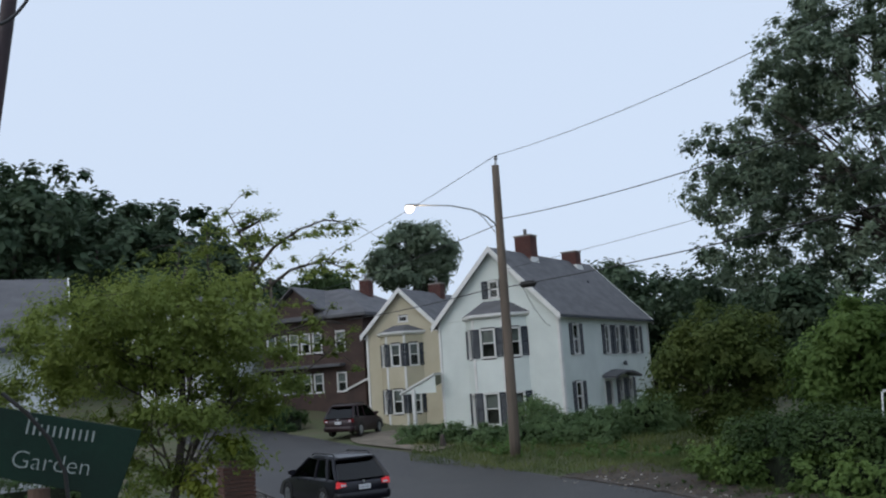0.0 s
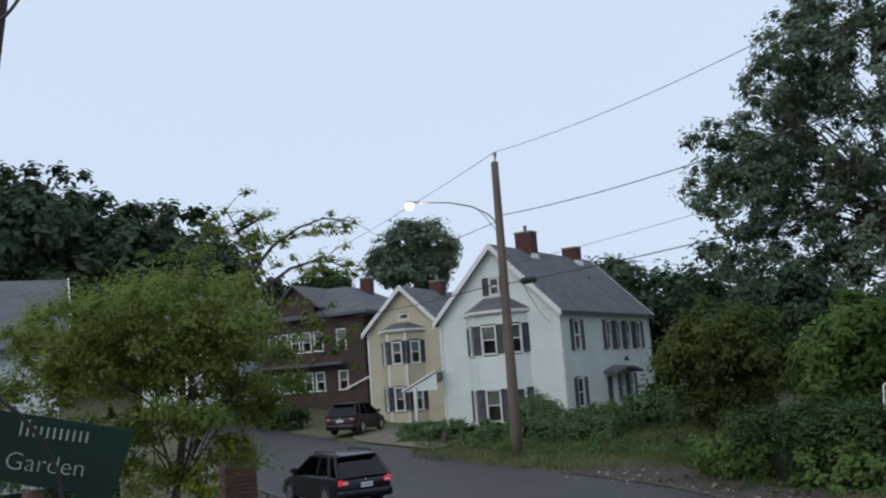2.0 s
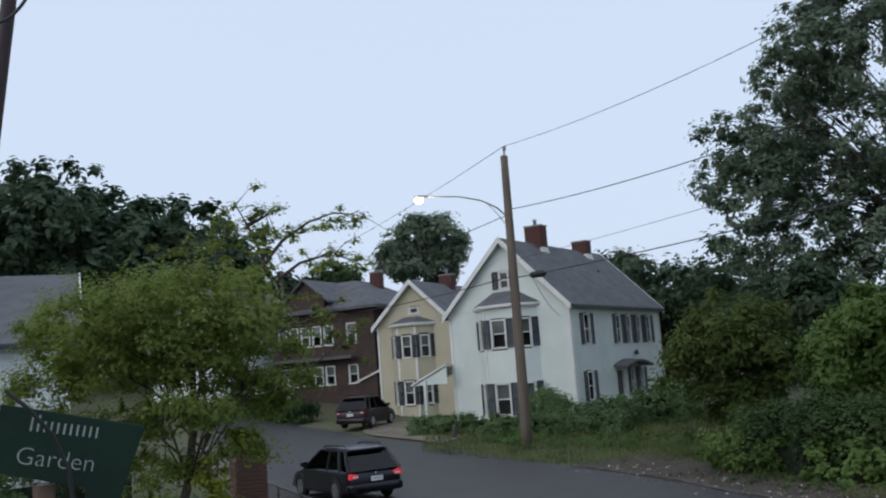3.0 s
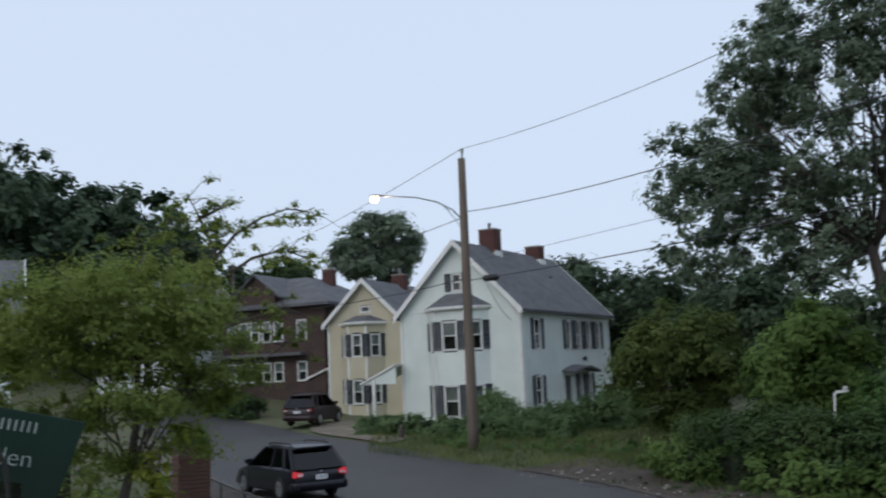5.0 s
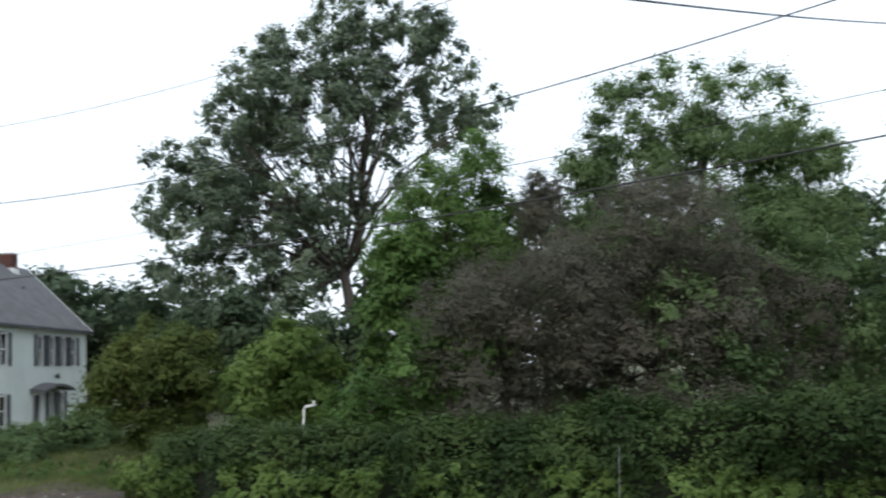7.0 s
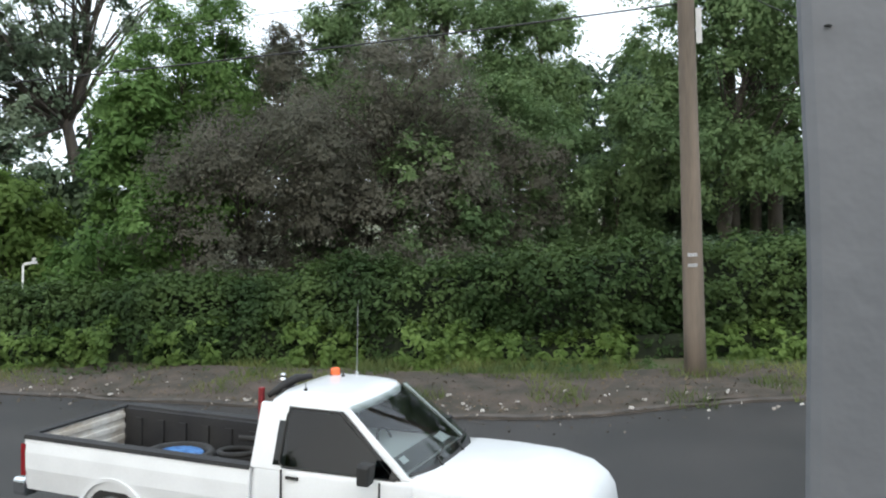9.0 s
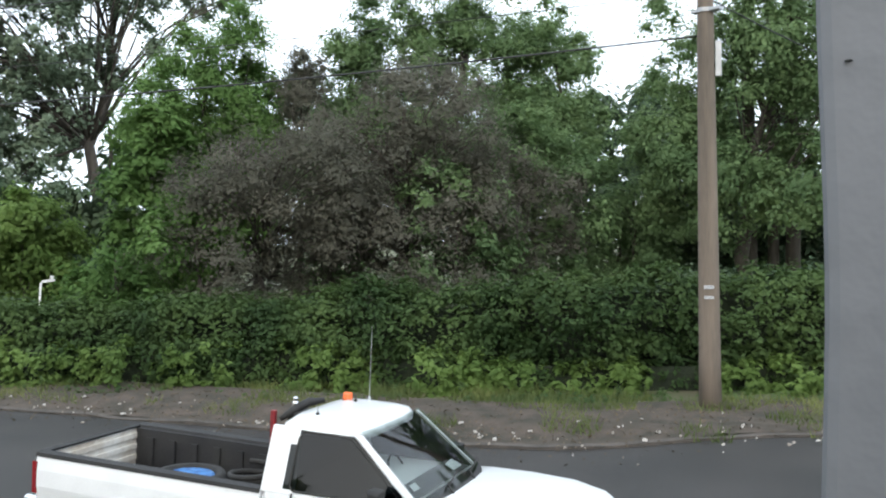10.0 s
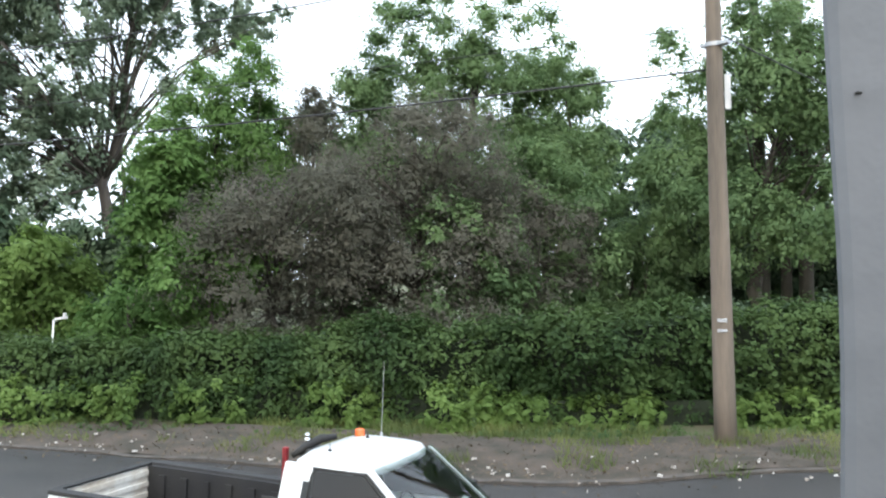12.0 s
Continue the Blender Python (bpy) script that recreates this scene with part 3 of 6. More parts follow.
# spindly tree: each bough by bearing and height, from its fork to its tip
BOUGHS = [
    [(-18.7, -6.3), (-17.0, -2.5), (-15.1, 0.3), (-13.8, 3.2), (-13.1, 6.2), (-13.1, 8.9), (-13.9, 11.0), (-14.8, 12.5)],
    [(-13.1, 8.1), (-11.7, 9.8), (-9.9, 11.0), (-8.1, 11.5), (-6.5, 11.4)],
    [(-13.1, 6.4), (-10.6, 8.3), (-8.3, 8.9), (-6.8, 8.1)],
    [(-13.8, 3.2), (-11.6, 4.0), (-8.9, 4.8), (-6.6, 4.2)],
    [(-15.1, 0.3), (-12.9, 0.5), (-9.9, 1.4), (-7.5, 3.1)],
    [(-13.9, 11.0), (-12.7, 11.7), (-12.1, 12.1)],
    [(-17.0, -2.5), (-17.6, 2.0), (-18.0, 5.3), (-18.1, 8.3), (-17.8, 10.6)],
    [(-14.7, 1.0), (-15.7, 5.2), (-16.1, 8.6), (-16.1, 11.3)],
]
BOUGH_REACH = 15.5
rs = np.random.RandomState(42)
bx, by = polar(*[BOUGHS[0][0][0], BOUGH_REACH])
spindly = thing("spindly_tree", pose(bx, by, height(bx, by)), "spindly leaning tree with thin open boughs", "tree")
limbs_m, sprays = Mesh(), []
for k_, bough in enumerate(BOUGHS):
    pts_ = []
    for az, el in bough:
        x, y = polar(az, BOUGH_REACH + 0.25 * math.sin(az * 1.7 + k_))
        pts_.append(Vector((x - bx, y - by, 3.6 + BOUGH_REACH * math.tan(radians(el)) - height(bx, by))))
    if k_ == 0:
        pts_.insert(0, Vector((-0.15, 0, -0.2)))
    r_ = 0.075 if k_ == 0 else 0.038
    limbs_m.tube(pts_, [r_ * (1 - 0.85 * i / (len(pts_) - 1)) for i in range(len(pts_))], 7)
    first = 3 if k_ == 0 else 1
    for a_, b_ in zip(pts_[first:-1], pts_[first + 1:]):
        for _ in range(7):
            p_ = a_.lerp(b_, rs.uniform(0, 1))
            e_ = p_ + Vector((rs.normal() * 0.3, rs.normal() * 0.3, rs.normal() * 0.16 - 0.02))
            limbs_m.tube([p_, p_.lerp(e_, 0.5) + Vector((0, 0, 0.04)), e_], [0.009, 0.006, 0.003], 4)
            sprays.append((e_.x, e_.y, e_.z, rs.uniform(0.13, 0.27), rs.normal() * 0.4, rs.normal() * 0.4, 1.0))
    sprays.append((*pts_[-1], 0.22, 0, 0, 1.0))
part("trunk", limbs_m, M_BARK, spindly, smooth=True)
crown = new("crown", leaf_cloud("crown", rs, np.array(sprays), 75, 0.036, L_LOCUST, 0.55, 0.35))
crown.parent = spindly


# ---- hedge along the verge ----
HEDGE = [(38.99, -13.03), (27.65, -0.72), (23.45, 6.12), (21.06, 9.84), (17.64, 14.17), (13.9, 20.0), (11.2, 23.6), (9.7, 26.0), (8.9, 28.4), (8.7, 29.8)]


def hedge_top(y):
    return 2.8 - 0.45 * smooth01((y - 14.0) / 1.3) - 0.3 * smooth01((y - 15.7) / 8.1) - 0.25 * smooth01((y - 23.8) / 11)


def hedge(name, line, seed, n, per, size, material, label, top, thick=1.5, rmin=0.25, rmax=0.5, patchy=None):
    rs = np.random.RandomState(seed)
    pts = resample(line, 0.3)
    pf, core = [], []
    for _ in range(n):
        i = rs.randint(0, len(pts) - 1)
        p, q = pts[i], pts[i + 1]
        if patchy is not None and noise.noise((p.x * 0.6, p.y * 0.6, seed)) + rs.normal() * 0.08 < patchy:
            continue
        d = (q - p).normalized()
        nr = Vector((d.y, -d.x, 0))                       # away from the street
        h = top(p.y) * (0.9 + 0.2 * noise.noise((p.x * 0.55, p.y * 0.55, seed)) + 0.1 * noise.noise((p.x * 1.7, p.y * 1.7, seed)))
        u = rs.uniform(0, 1)
        if u < 0.62:                                      # street face
            z = h * rs.uniform(0.0, 1.0) ** 1.45
            o = -thick / 2 + 0.17 * thick * (1 - z / h) + 0.16 * thick * (z / h) ** 4 + rs.normal() * 0.14 + 0.55 * noise.noise((p.x * 0.6, p.y * 0.6, z * 0.8)) + 0.25 * noise.noise((p.x * 1.6, p.y * 1.6, z * 1.6))
            nn = (-nr.x, -nr.y, 0.35)
        elif u < 0.9:                                     # top
            z, o, nn = h + rs.normal() * 0.08, rs.uniform(-thick / 2 + 0.3, thick / 2), (0, 0, 1)
        else:
            z, o, nn = h * rs.uniform(0.2, 1.0), thick / 2, (nr.x, nr.y, 0.3)
        x, y = p.x + nr.x * o + rs.normal() * 0.05, p.y + nr.y * o
        pf.append((x, y, height(x, y) + z, rs.uniform(rmin, rmax), *nn))
    th = thing(name, pose(0, 0, 0), label, "hedge", kind="stuff")
    ob = new("leaves", leaf_cloud("leaves", rs, np.array(pf), per, size, material, 0.9, 0.1))
    ob.parent = th
    if top(20) < 0.8 and thick != 1.0:
        return th
    # solid filler behind the leaves, coloured near black for the shade inside the hedge
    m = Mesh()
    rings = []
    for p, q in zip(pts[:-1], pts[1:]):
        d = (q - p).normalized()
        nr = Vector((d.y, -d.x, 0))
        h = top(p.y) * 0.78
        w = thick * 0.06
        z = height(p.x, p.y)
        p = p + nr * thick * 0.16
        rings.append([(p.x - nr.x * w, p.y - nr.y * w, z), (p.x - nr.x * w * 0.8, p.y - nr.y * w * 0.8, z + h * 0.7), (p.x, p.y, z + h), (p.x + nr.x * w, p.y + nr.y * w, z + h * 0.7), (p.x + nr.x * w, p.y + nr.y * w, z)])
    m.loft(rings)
    part("shade_core", m, M_SHADE_CORE, th, "near-black solid core standing in for the shade inside")
    return th


# shade between the leaves, put into the core's colour
M_SHADE_CORE = mat("hedge_shade_core", (0.02, 0.03, 0.012), (0.008, 0.012, 0.006), 6, 0.95, 0.9, 20)
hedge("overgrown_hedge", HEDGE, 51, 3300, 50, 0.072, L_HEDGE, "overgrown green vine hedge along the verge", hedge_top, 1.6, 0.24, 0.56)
hedge("verge_weeds", shift(HEDGE, -0.85), 52, 1900, 40, 0.08, L_WEED, "bright weeds at the foot of the hedge", lambda y: 0.7 + 0.45 * smooth01((y - 12) / 7.6), 1.05, 0.14, 0.3, -0.16)
hedge("verge_tufts", shift(HEDGE, -1.9), 58, 420, 22, 0.05, L_MID, "small weeds scattered over the dirt verge", lambda y: 0.16, 1.3, 0.08, 0.22)
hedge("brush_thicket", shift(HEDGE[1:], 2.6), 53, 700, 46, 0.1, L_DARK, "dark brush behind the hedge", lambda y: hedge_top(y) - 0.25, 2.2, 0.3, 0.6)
hedge("garden_hedge", [(6.81, 41.9), (2.4, 44.03), (-2.6, 47.0)], 54, 420, 60, 0.075, L_SOFT, "clipped low hedge before the mint-white house", lambda y: 0.85, 1.0, 0.18, 0.32)
hedge("garden_bushes", [(10.63, 45.75), (5.5, 44.12), (3.2, 45.99)], 55, 360, 70, 0.085, L_SOFT, "rounded bushes against the mint-white house", lambda y: 1.45 + 0.4 * math.sin(y * 2.1), 1.5, 0.3, 0.55)
hedge("street_hedge", [(-9.51, 58.38), (-17.56, 67.38), (-23.1, 76.27)], 56, 340, 44, 0.13, L_MID, "green hedge before the brown house", lambda y: 1.15, 1.3, 0.25, 0.45)
hedge("yard_weeds", [(8.62, 37.35), (4.2, 40.43), (1.2, 43.33)], 57, 130, 45, 0.06, L_BRIGHT, "tall weeds and grass beside the pole", lambda y: 0.3, 2.2, 0.12, 0.25)


def grass(name, seed, area, n, h, material, label):
    """Blades of grass scattered over an area given by a test."""
    rs = np.random.RandomState(seed)
    x0, x1, y0, y1, inside = area
    v, f = [], []
    while len(f) < n:
        x, y = rs.uniform(x0, x1), rs.uniform(y0, y1)
        if not inside(x, y):
            continue
        x, y = place(x, y)
        z = height(x, y)
        a, hh, w = rs.uniform(0, 6.28), h * rs.uniform(0.4, 1.3), 0.017 * rs.uniform(0.7, 1.6)
        lx_, ly_ = rs.normal() * hh * 0.4, rs.normal() * hh * 0.4
        o = len(v)
        v += [(x - w * math.cos(a), y - w * math.sin(a), z), (x + w * math.cos(a), y + w * math.sin(a), z), (x + lx_, y + ly_, z + hh)]
        f.append((o, o + 1, o + 2))
    me = bpy.data.meshes.new(name)
    me.from_pydata(v, [], f)
    me.materials.append(material)
    return tagged(new(name, me), label, "grass", kind="stuff")


def right_yard(x, y):
    return x > 14.6 - 0.36 * y + 2.0 - max(0, y - 28) * 0.75 and x < 14


grass("yard_grass", 61, (-2, 14, 27, 42, right_yard), 16000, 0.28, L_GRASS, "long unmown grass beside the street")
grass("verge_grass", 62, (7, 20, 0, 32, lambda x, y: 15.6 - 0.36 * y < x < 19.0 - 0.3 * y and noise.noise((x * 0.7, y * 0.7, 0)) > 0.2 - 0.35 * smooth01((x - 16.4 + 0.36 * y) / 1.8)), 19000, 0.24, L_GRASS, "tufts of grass on the dirt verge")
grass("near_grass", 63, (-16, 0, 8, 30, lambda x, y: x < 3.6 - 0.40 * y - 0.0 - 1.4), 14000, 0.16, L_GRASS, "short lawn below the garden tree")


# ---- utility poles and cables ----
def utility_pole(x, y, top, r0, r1, label, lean=(0, 0)):
    th = thing("utility_pole", pose(x, y, height(x, y)), label, "utility pole", "poles along the street")
    m = Mesh()
    n = 10
    m.tube([(lean[0] * i / n, lean[1] * i / n, -0.3 + (top + 0.3) * i / n) for i in range(n + 1)], [r0 + (r1 - r0) * i / n for i in range(n + 1)], 14)
    part("shaft", m, M_POLE, th, smooth=True)
    return th


P1 = polar(3.95, 35.3)
Z1 = height(*P1)
pole_a = utility_pole(*P1, 12.75 - Z1, 0.235, 0.16, "weathered brown wooden utility pole with a lit street lamp", lean=(0.04, 0))
P2 = polar(71.3, 17.2)
Z2 = height(*P2)
pole_b = utility_pole(*P2, 13.8, 0.225, 0.115, "weathered brown utility pole with metal tags", lean=(-0.03, 0))
P3 = (-16.53, 89.39)
pole_c = utility_pole(*P3, 11.0, 0.22, 0.15, "distant wooden utility pole up the street")

m = Mesh()
m.tube([(0.04, 0, 12.65 - Z1), (0.08, 0, 13.05 - Z1)], 0.05, 8)
m.lathe([(0.05, 13.0 - Z1), (0.09, 13.05 - Z1), (0.06, 13.1 - Z1), (0.09, 13.15 - Z1), (0.04, 13.2 - Z1)], (0.08, 0, 0), 10)
part("insulator", m, M_GALV, pole_a, "grey pin insulator")
# street lamp arm reaching to the left
arm = thing("street_lamp", pose(P1[0] - 0.12, P1[1] - 0.1, 0), "lit street lamp on a curved metal arm", "street lamp")
lx1 = polar(-1.4, 35.3)[0] - P1[0] + 0.1
m = Mesh()
m.tube([(0, 0, 10.15), (-0.35, -0.1, 10.5), (-1.0, -0.25, 10.83), (-1.9, -0.45, 11.02), (lx1, -0.7, 11.08)], [0.035, 0.035, 0.032, 0.03, 0.03], 8)
m.tube([(0, 0, 9.75), (-0.5, -0.12, 10.45), (-0.75, -0.19, 10.68)], 0.018, 6)
part("arm", m, M_GALV, arm, smooth=True)
m = Mesh()
m.loft([[(lx1 - 0.6 * t, -0.7 + dy * s, 11.08 + dz * s) for dy, dz in ((-0.09, -0.03), (0.09, -0.03), (0.07, 0.06), (-0.07, 0.06))] for t, s in ((0, 0.6), (0.3, 1.1), (0.8, 1.2), (1.0, 0.7))])
part("head", m, M_GALV, arm, bevel=0.015)
m = Mesh()
m.lathe([(0.02, 10.79), (0.12, 10.83), (0.18, 10.94), (0.16, 11.04)], (lx1 - 0.42, -0.7, 0), 14)
part("bulb", m, M_LAMP, arm, "glowing orange-white lamp bowl", smooth=True)
lamp_light = new("lamp_light", bpy.data.lights.new("lamp_light", "POINT"))
lamp_light.data.energy, lamp_light.data.color, lamp_light.data.shadow_soft_size = 60, (1.0, 0.7, 0.4), 0.2
lamp_light.location = (P1[0] - 0.12 + lx1 - 0.42, P1[1] - 0.8, 10.7)


def cable(a, b, sag, r, label, name="overhead_cable"):
    a, b = Vector(a), Vector(b)
    m = Mesh()
    n = 28
    m.tube([a.lerp(b, i / n) - Vector((0, 0, sag * 4 * (i / n) * (1 - i / n))) for i in range(n + 1)], r, 5)
    return tagged(part(name, m, M_WIRE, smooth=True), label, "cable", "overhead cables")


T1, T2 = (P1[0] + 0.05, P1[1]), (P2[0], P2[1])
WIRE = "thin dark overhead cable between the poles"
cable((*T1, 13.18), (*T2, 13.72), 1.05, 0.012, WIRE)
cable((*T1, 10.4), (*T2, 10.62), 0.9, 0.018, WIRE)
cable((*T1, 8.2), (*T2, 8.47), 0.22, 0.009, WIRE)
cable((*T1, 7.45), (*T2, 7.6), 0.33, 0.02, "thick black telephone cable between the poles")
Q3 = (P3[0], P3[1], height(*P3))
cable((*T1, 13.18), (P3[0], P3[1], Q3[2] + 10.9), 0.5, 0.014, "thin dark overhead cable up the street")
cable((*T1, 10.2), (P3[0], P3[1], Q3[2] + 9.0), 0.5, 0.018, "thin dark overhead cable up the street")
cable((*T1, 7.55), (P3[0], P3[1], Q3[2] + 6.8), 0.6, 0.024, "thick black telephone cable up the street")
cable((*T2, 9.4), (-3.0, 3.0, 4.9), 0.2, 0.011, "house service cable crossing the street")
cable((*T2, 12.2), (-2.0, 18.28, 13.5), 0.3, 0.010, "thin side cable leaving the pole")
cable((*T2, 8.36), (44.39, 10.72, 8.6), 0.3, 0.016, "thin side cable leaving the pole")
cable((T1[0] + 0.7, T1[1] - 0.6, 7.44), (4.9, 46.03, 6.0), 0.25, 0.012, "house service cable running to the eaves")
splice = thing("cable_splice", pose(0, 0, 0), "black cable splice box hanging beside the pole", "splice box")
m = Mesh()
m.tube([(T1[0] + 0.6, T1[1] - 0.8, 7.44), (T1[0] + 0.7, T1[1] - 0.95, 7.43), (T1[0] + 1.1, T1[1] - 1.5, 7.40), (T1[0] + 1.2, T1[1] - 1.65, 7.39)], [0.03, 0.14, 0.14, 0.03], 10)
part("case", m, M_RUBBER, splice, smooth=True)


# ---- houses ----
class Facet:
    """A wall plane: a along it, d outwards, z up, in the house's own frame."""

    def __init__(self, p, q):
        self.p = Vector((*p, 0))
        self.w = (Vector((*q, 0)) - self.p).length
        self.t = (Vector((*q, 0)) - self.p).normalized()
        self.n = Vector((self.t.y, -self.t.x, 0))

    def __call__(self, a, d, z):
        return self.p + self.t * a + self.n * d + Vector((0, 0, z))

    def box(self, m, a0, a1, d0, d1, z0, z1):
        F_ = self
        m.hexa([F_(a0, d0, z0), F_(a1, d0, z0), F_(a1, d1, z0), F_(a0, d1, z0)], [F_(a0, d0, z1), F_(a1, d0, z1), F_(a1, d1, z1), F_(a0, d1, z1)])


def clapboard(F_, z0, z1, holes, material, parent, course=0.17, gable=None, name="wall", pieces=False):
    """Sheathing and overlapping boards with gaps for the openings; gable: (half width, height of the peak over z1)."""
    back, boards = Mesh(), Mesh()
    single = []
    z = z0
    top = z1 + (gable[1] if gable else 0)
    while z < top - 0.02:
        zt = min(z + course, top)
        if z >= z1 and gable:
            k0, k1 = (z - z1) / gable[1], (zt - z1) / gable[1]
            c = F_.w / 2
            lim = (c * k0, F_.w - c * k0, c * k1, F_.w - c * k1)
        else:
            zt = min(zt, z1) if z < z1 else zt
            lim = (0, F_.w, 0, F_.w)
        a = lim[0]
        spans = []
        for h0, h1 in sorted((h[0], h[1]) for h in holes if h[2] < zt - 0.01 and h[3] > z + 0.01):
            spans.append((a, h0))
            a = max(a, h1)
        spans.append((a, lim[1]))
        for s0, s1 in spans:
            if s1 - s0 < 0.02:
                continue
            t0, t1 = max(s0, lim[2]), min(s1, lim[3])
            if t1 <= t0:
                t0 = t1 = (s0 + s1) / 2
            back.hexa([F_(s0, -0.12, z), F_(s1, -0.12, z), F_(s1, -0.01, z), F_(s0, -0.01, z)], [F_(t0, -0.12, zt), F_(t1, -0.12, zt), F_(t1, -0.01, zt), F_(t0, -0.01, zt)])
            one = Mesh() if pieces else boards
            one.hexa([F_(s0, -0.008, z), F_(s1, -0.008, z), F_(s1, 0.034, z), F_(s0, 0.034, z)], [F_(t0, -0.008, zt), F_(t1, -0.008, zt), F_(t1, 0.0, zt), F_(t0, 0.0, zt)])
            if pieces:
                single.append(one)
        z = zt
    wall = tagged(part(name, back, material, parent), kind="stuff")
    if pieces:
        for one in single:
            part("clapboard", one, material, wall)
    else:
        tagged(part("siding", boards, material, wall), kind="stuff")
    return wall


def window(F_, c, w, z0, z1, house, shutters=True, sash=True, blind=0.0):
    """A sash window set in the wall: frame, two panes, blind; shutters hang on the wall."""
    a0, a1 = c - w / 2, c + w / 2
    m = Mesh()
    t = 0.09
    for b in ((a0, a0 + t, z0, z1), (a1 - t, a1, z0, z1), (a0, a1, z1 - t, z1), (a0 - 0.04, a1 + 0.04, z0 - 0.04, z0 + 0.07)):
        F_.box(m, b[0], b[1], -0.1, 0.06, b[2], b[3])
    zm = (z0 + z1) / 2
    if sash:
        F_.box(m, a0 + t, a1 - t, -0.06, 0.02, zm - 0.03, zm + 0.03)
    win = part("window", m, M_TRIM, house)
    for p0, p1, dd in ((zm, z1 - t, -0.03), (z0 + 0.07, zm, -0.05)) if sash else ((z0 + 0.07, z1 - t, -0.03),):
        m = Mesh()
        F_.box(m, a0 + t, a1 - t, dd - 0.006, dd, p0, p1)
        ob = part("pane", m, M_GLASS, win)
        ob.visible_shadow = False
    if blind:
        m = Mesh()
        F_.box(m, a0 + t, a1 - t, -0.115, -0.1, z1 - t - (z1 - z0) * blind, z1 - t)
        part("blind", m, M_BLIND, win, "pale cloth blind")
    if shutters:
        for s0 in (a0 - 0.40, a1 + 0.04):
            m = Mesh()
            s1 = s0 + 0.36
            for b in ((s0, s0 + 0.05, z0, z1), (s1 - 0.05, s1, z0, z1), (s0, s1, z0, z0 + 0.07), (s0, s1, z1 - 0.07, z1), (s0, s1, zm - 0.04, zm + 0.04)):
                F_.box(m, b[0], b[1], 0.03, 0.075, b[2], b[3])
            z = z0 + 0.1
            while z < z1 - 0.1:
                m.hexa([F_(s0 + 0.05, 0.03, z), F_(s1 - 0.05, 0.03, z), F_(s1 - 0.05, 0.065, z), F_(s0 + 0.05, 0.065, z)], [F_(s0 + 0.05, 0.03, z + 0.07), F_(s1 - 0.05, 0.03, z + 0.07), F_(s1 - 0.05, 0.04, z + 0.07), F_(s0 + 0.05, 0.04, z + 0.07)])
                z += 0.08
            part("shutter", m, M_SHUTTER, house, "dark navy louvred shutter")
    return (a0, a1, z0, z1)


def corner_boards(house, pts, z0, z1):
    for x, y in pts:
        m = Mesh()
        m.box(x - 0.07, x + 0.07, y - 0.07, y + 0.07, z0, z1)
        part("corner_board", m, M_TRIM, house)


def gable_roof(house, w, dep, eave, rise, over=0.3, front=0.35, thick=0.14, x0=0.0, y0=0.0):
    """Two slopes along y with fascia boards on the gables and the eaves."""
    cx = x0 + w / 2
    k = rise / (w / 2)
    m = Mesh()
    for s in (-1, 1):
        e = (cx + s * (w / 2 + over), eave - over * k)
        r = (cx, eave + rise)
        lo = [(e[0], y0 - front, e[1]), (e[0], y0 + dep + front, e[1]), (r[0], y0 + dep + front, r[1]), (r[0], y0 - front, r[1])]
        m.hexa(lo, [(p[0], p[1], p[2] + thick) for p in lo])
    part("roof", m, M_ROOF, house, "grey shingle roof")
    for yy in (y0 - front - 0.05, y0 + dep + front):
        for s in (-1, 1):
            m = Mesh()
            e0, e1 = cx + s * (w / 2 + over + 0.02), eave - (over + 0.02) * k
            lo = [(e0, yy, e1 - 0.16), (e0, yy + 0.05, e1 - 0.16), (cx, yy + 0.05, eave + rise - 0.16), (cx, yy, eave + rise - 0.16)]
            m.hexa(lo, [(p[0], p[1], p[2] + 0.34) for p in lo])
            part("rake_board", m, M_TRIM, house, "white rake board")
    for s in (-1, 1):
        e0, e1 = cx + s * (w / 2 + over), eave - over * k
        m = Mesh()
        m.box(min(e0, e0 + s * 0.1), max(e0, e0 + s * 0.1), y0 - front, y0 + dep + front, e1 - 0.02, e1 + 0.1)
        part("gutter", m, M_SHUTTER, house, "dark gutter")
        m = Mesh()
        m.box(min(cx + s * w / 2, e0), max(cx + s * w / 2, e0), y0 - front + 0.06, y0 + dep + front - 0.01, e1 - 0.05, e1 - 0.022)
        part("soffit", m, M_TRIM, house)


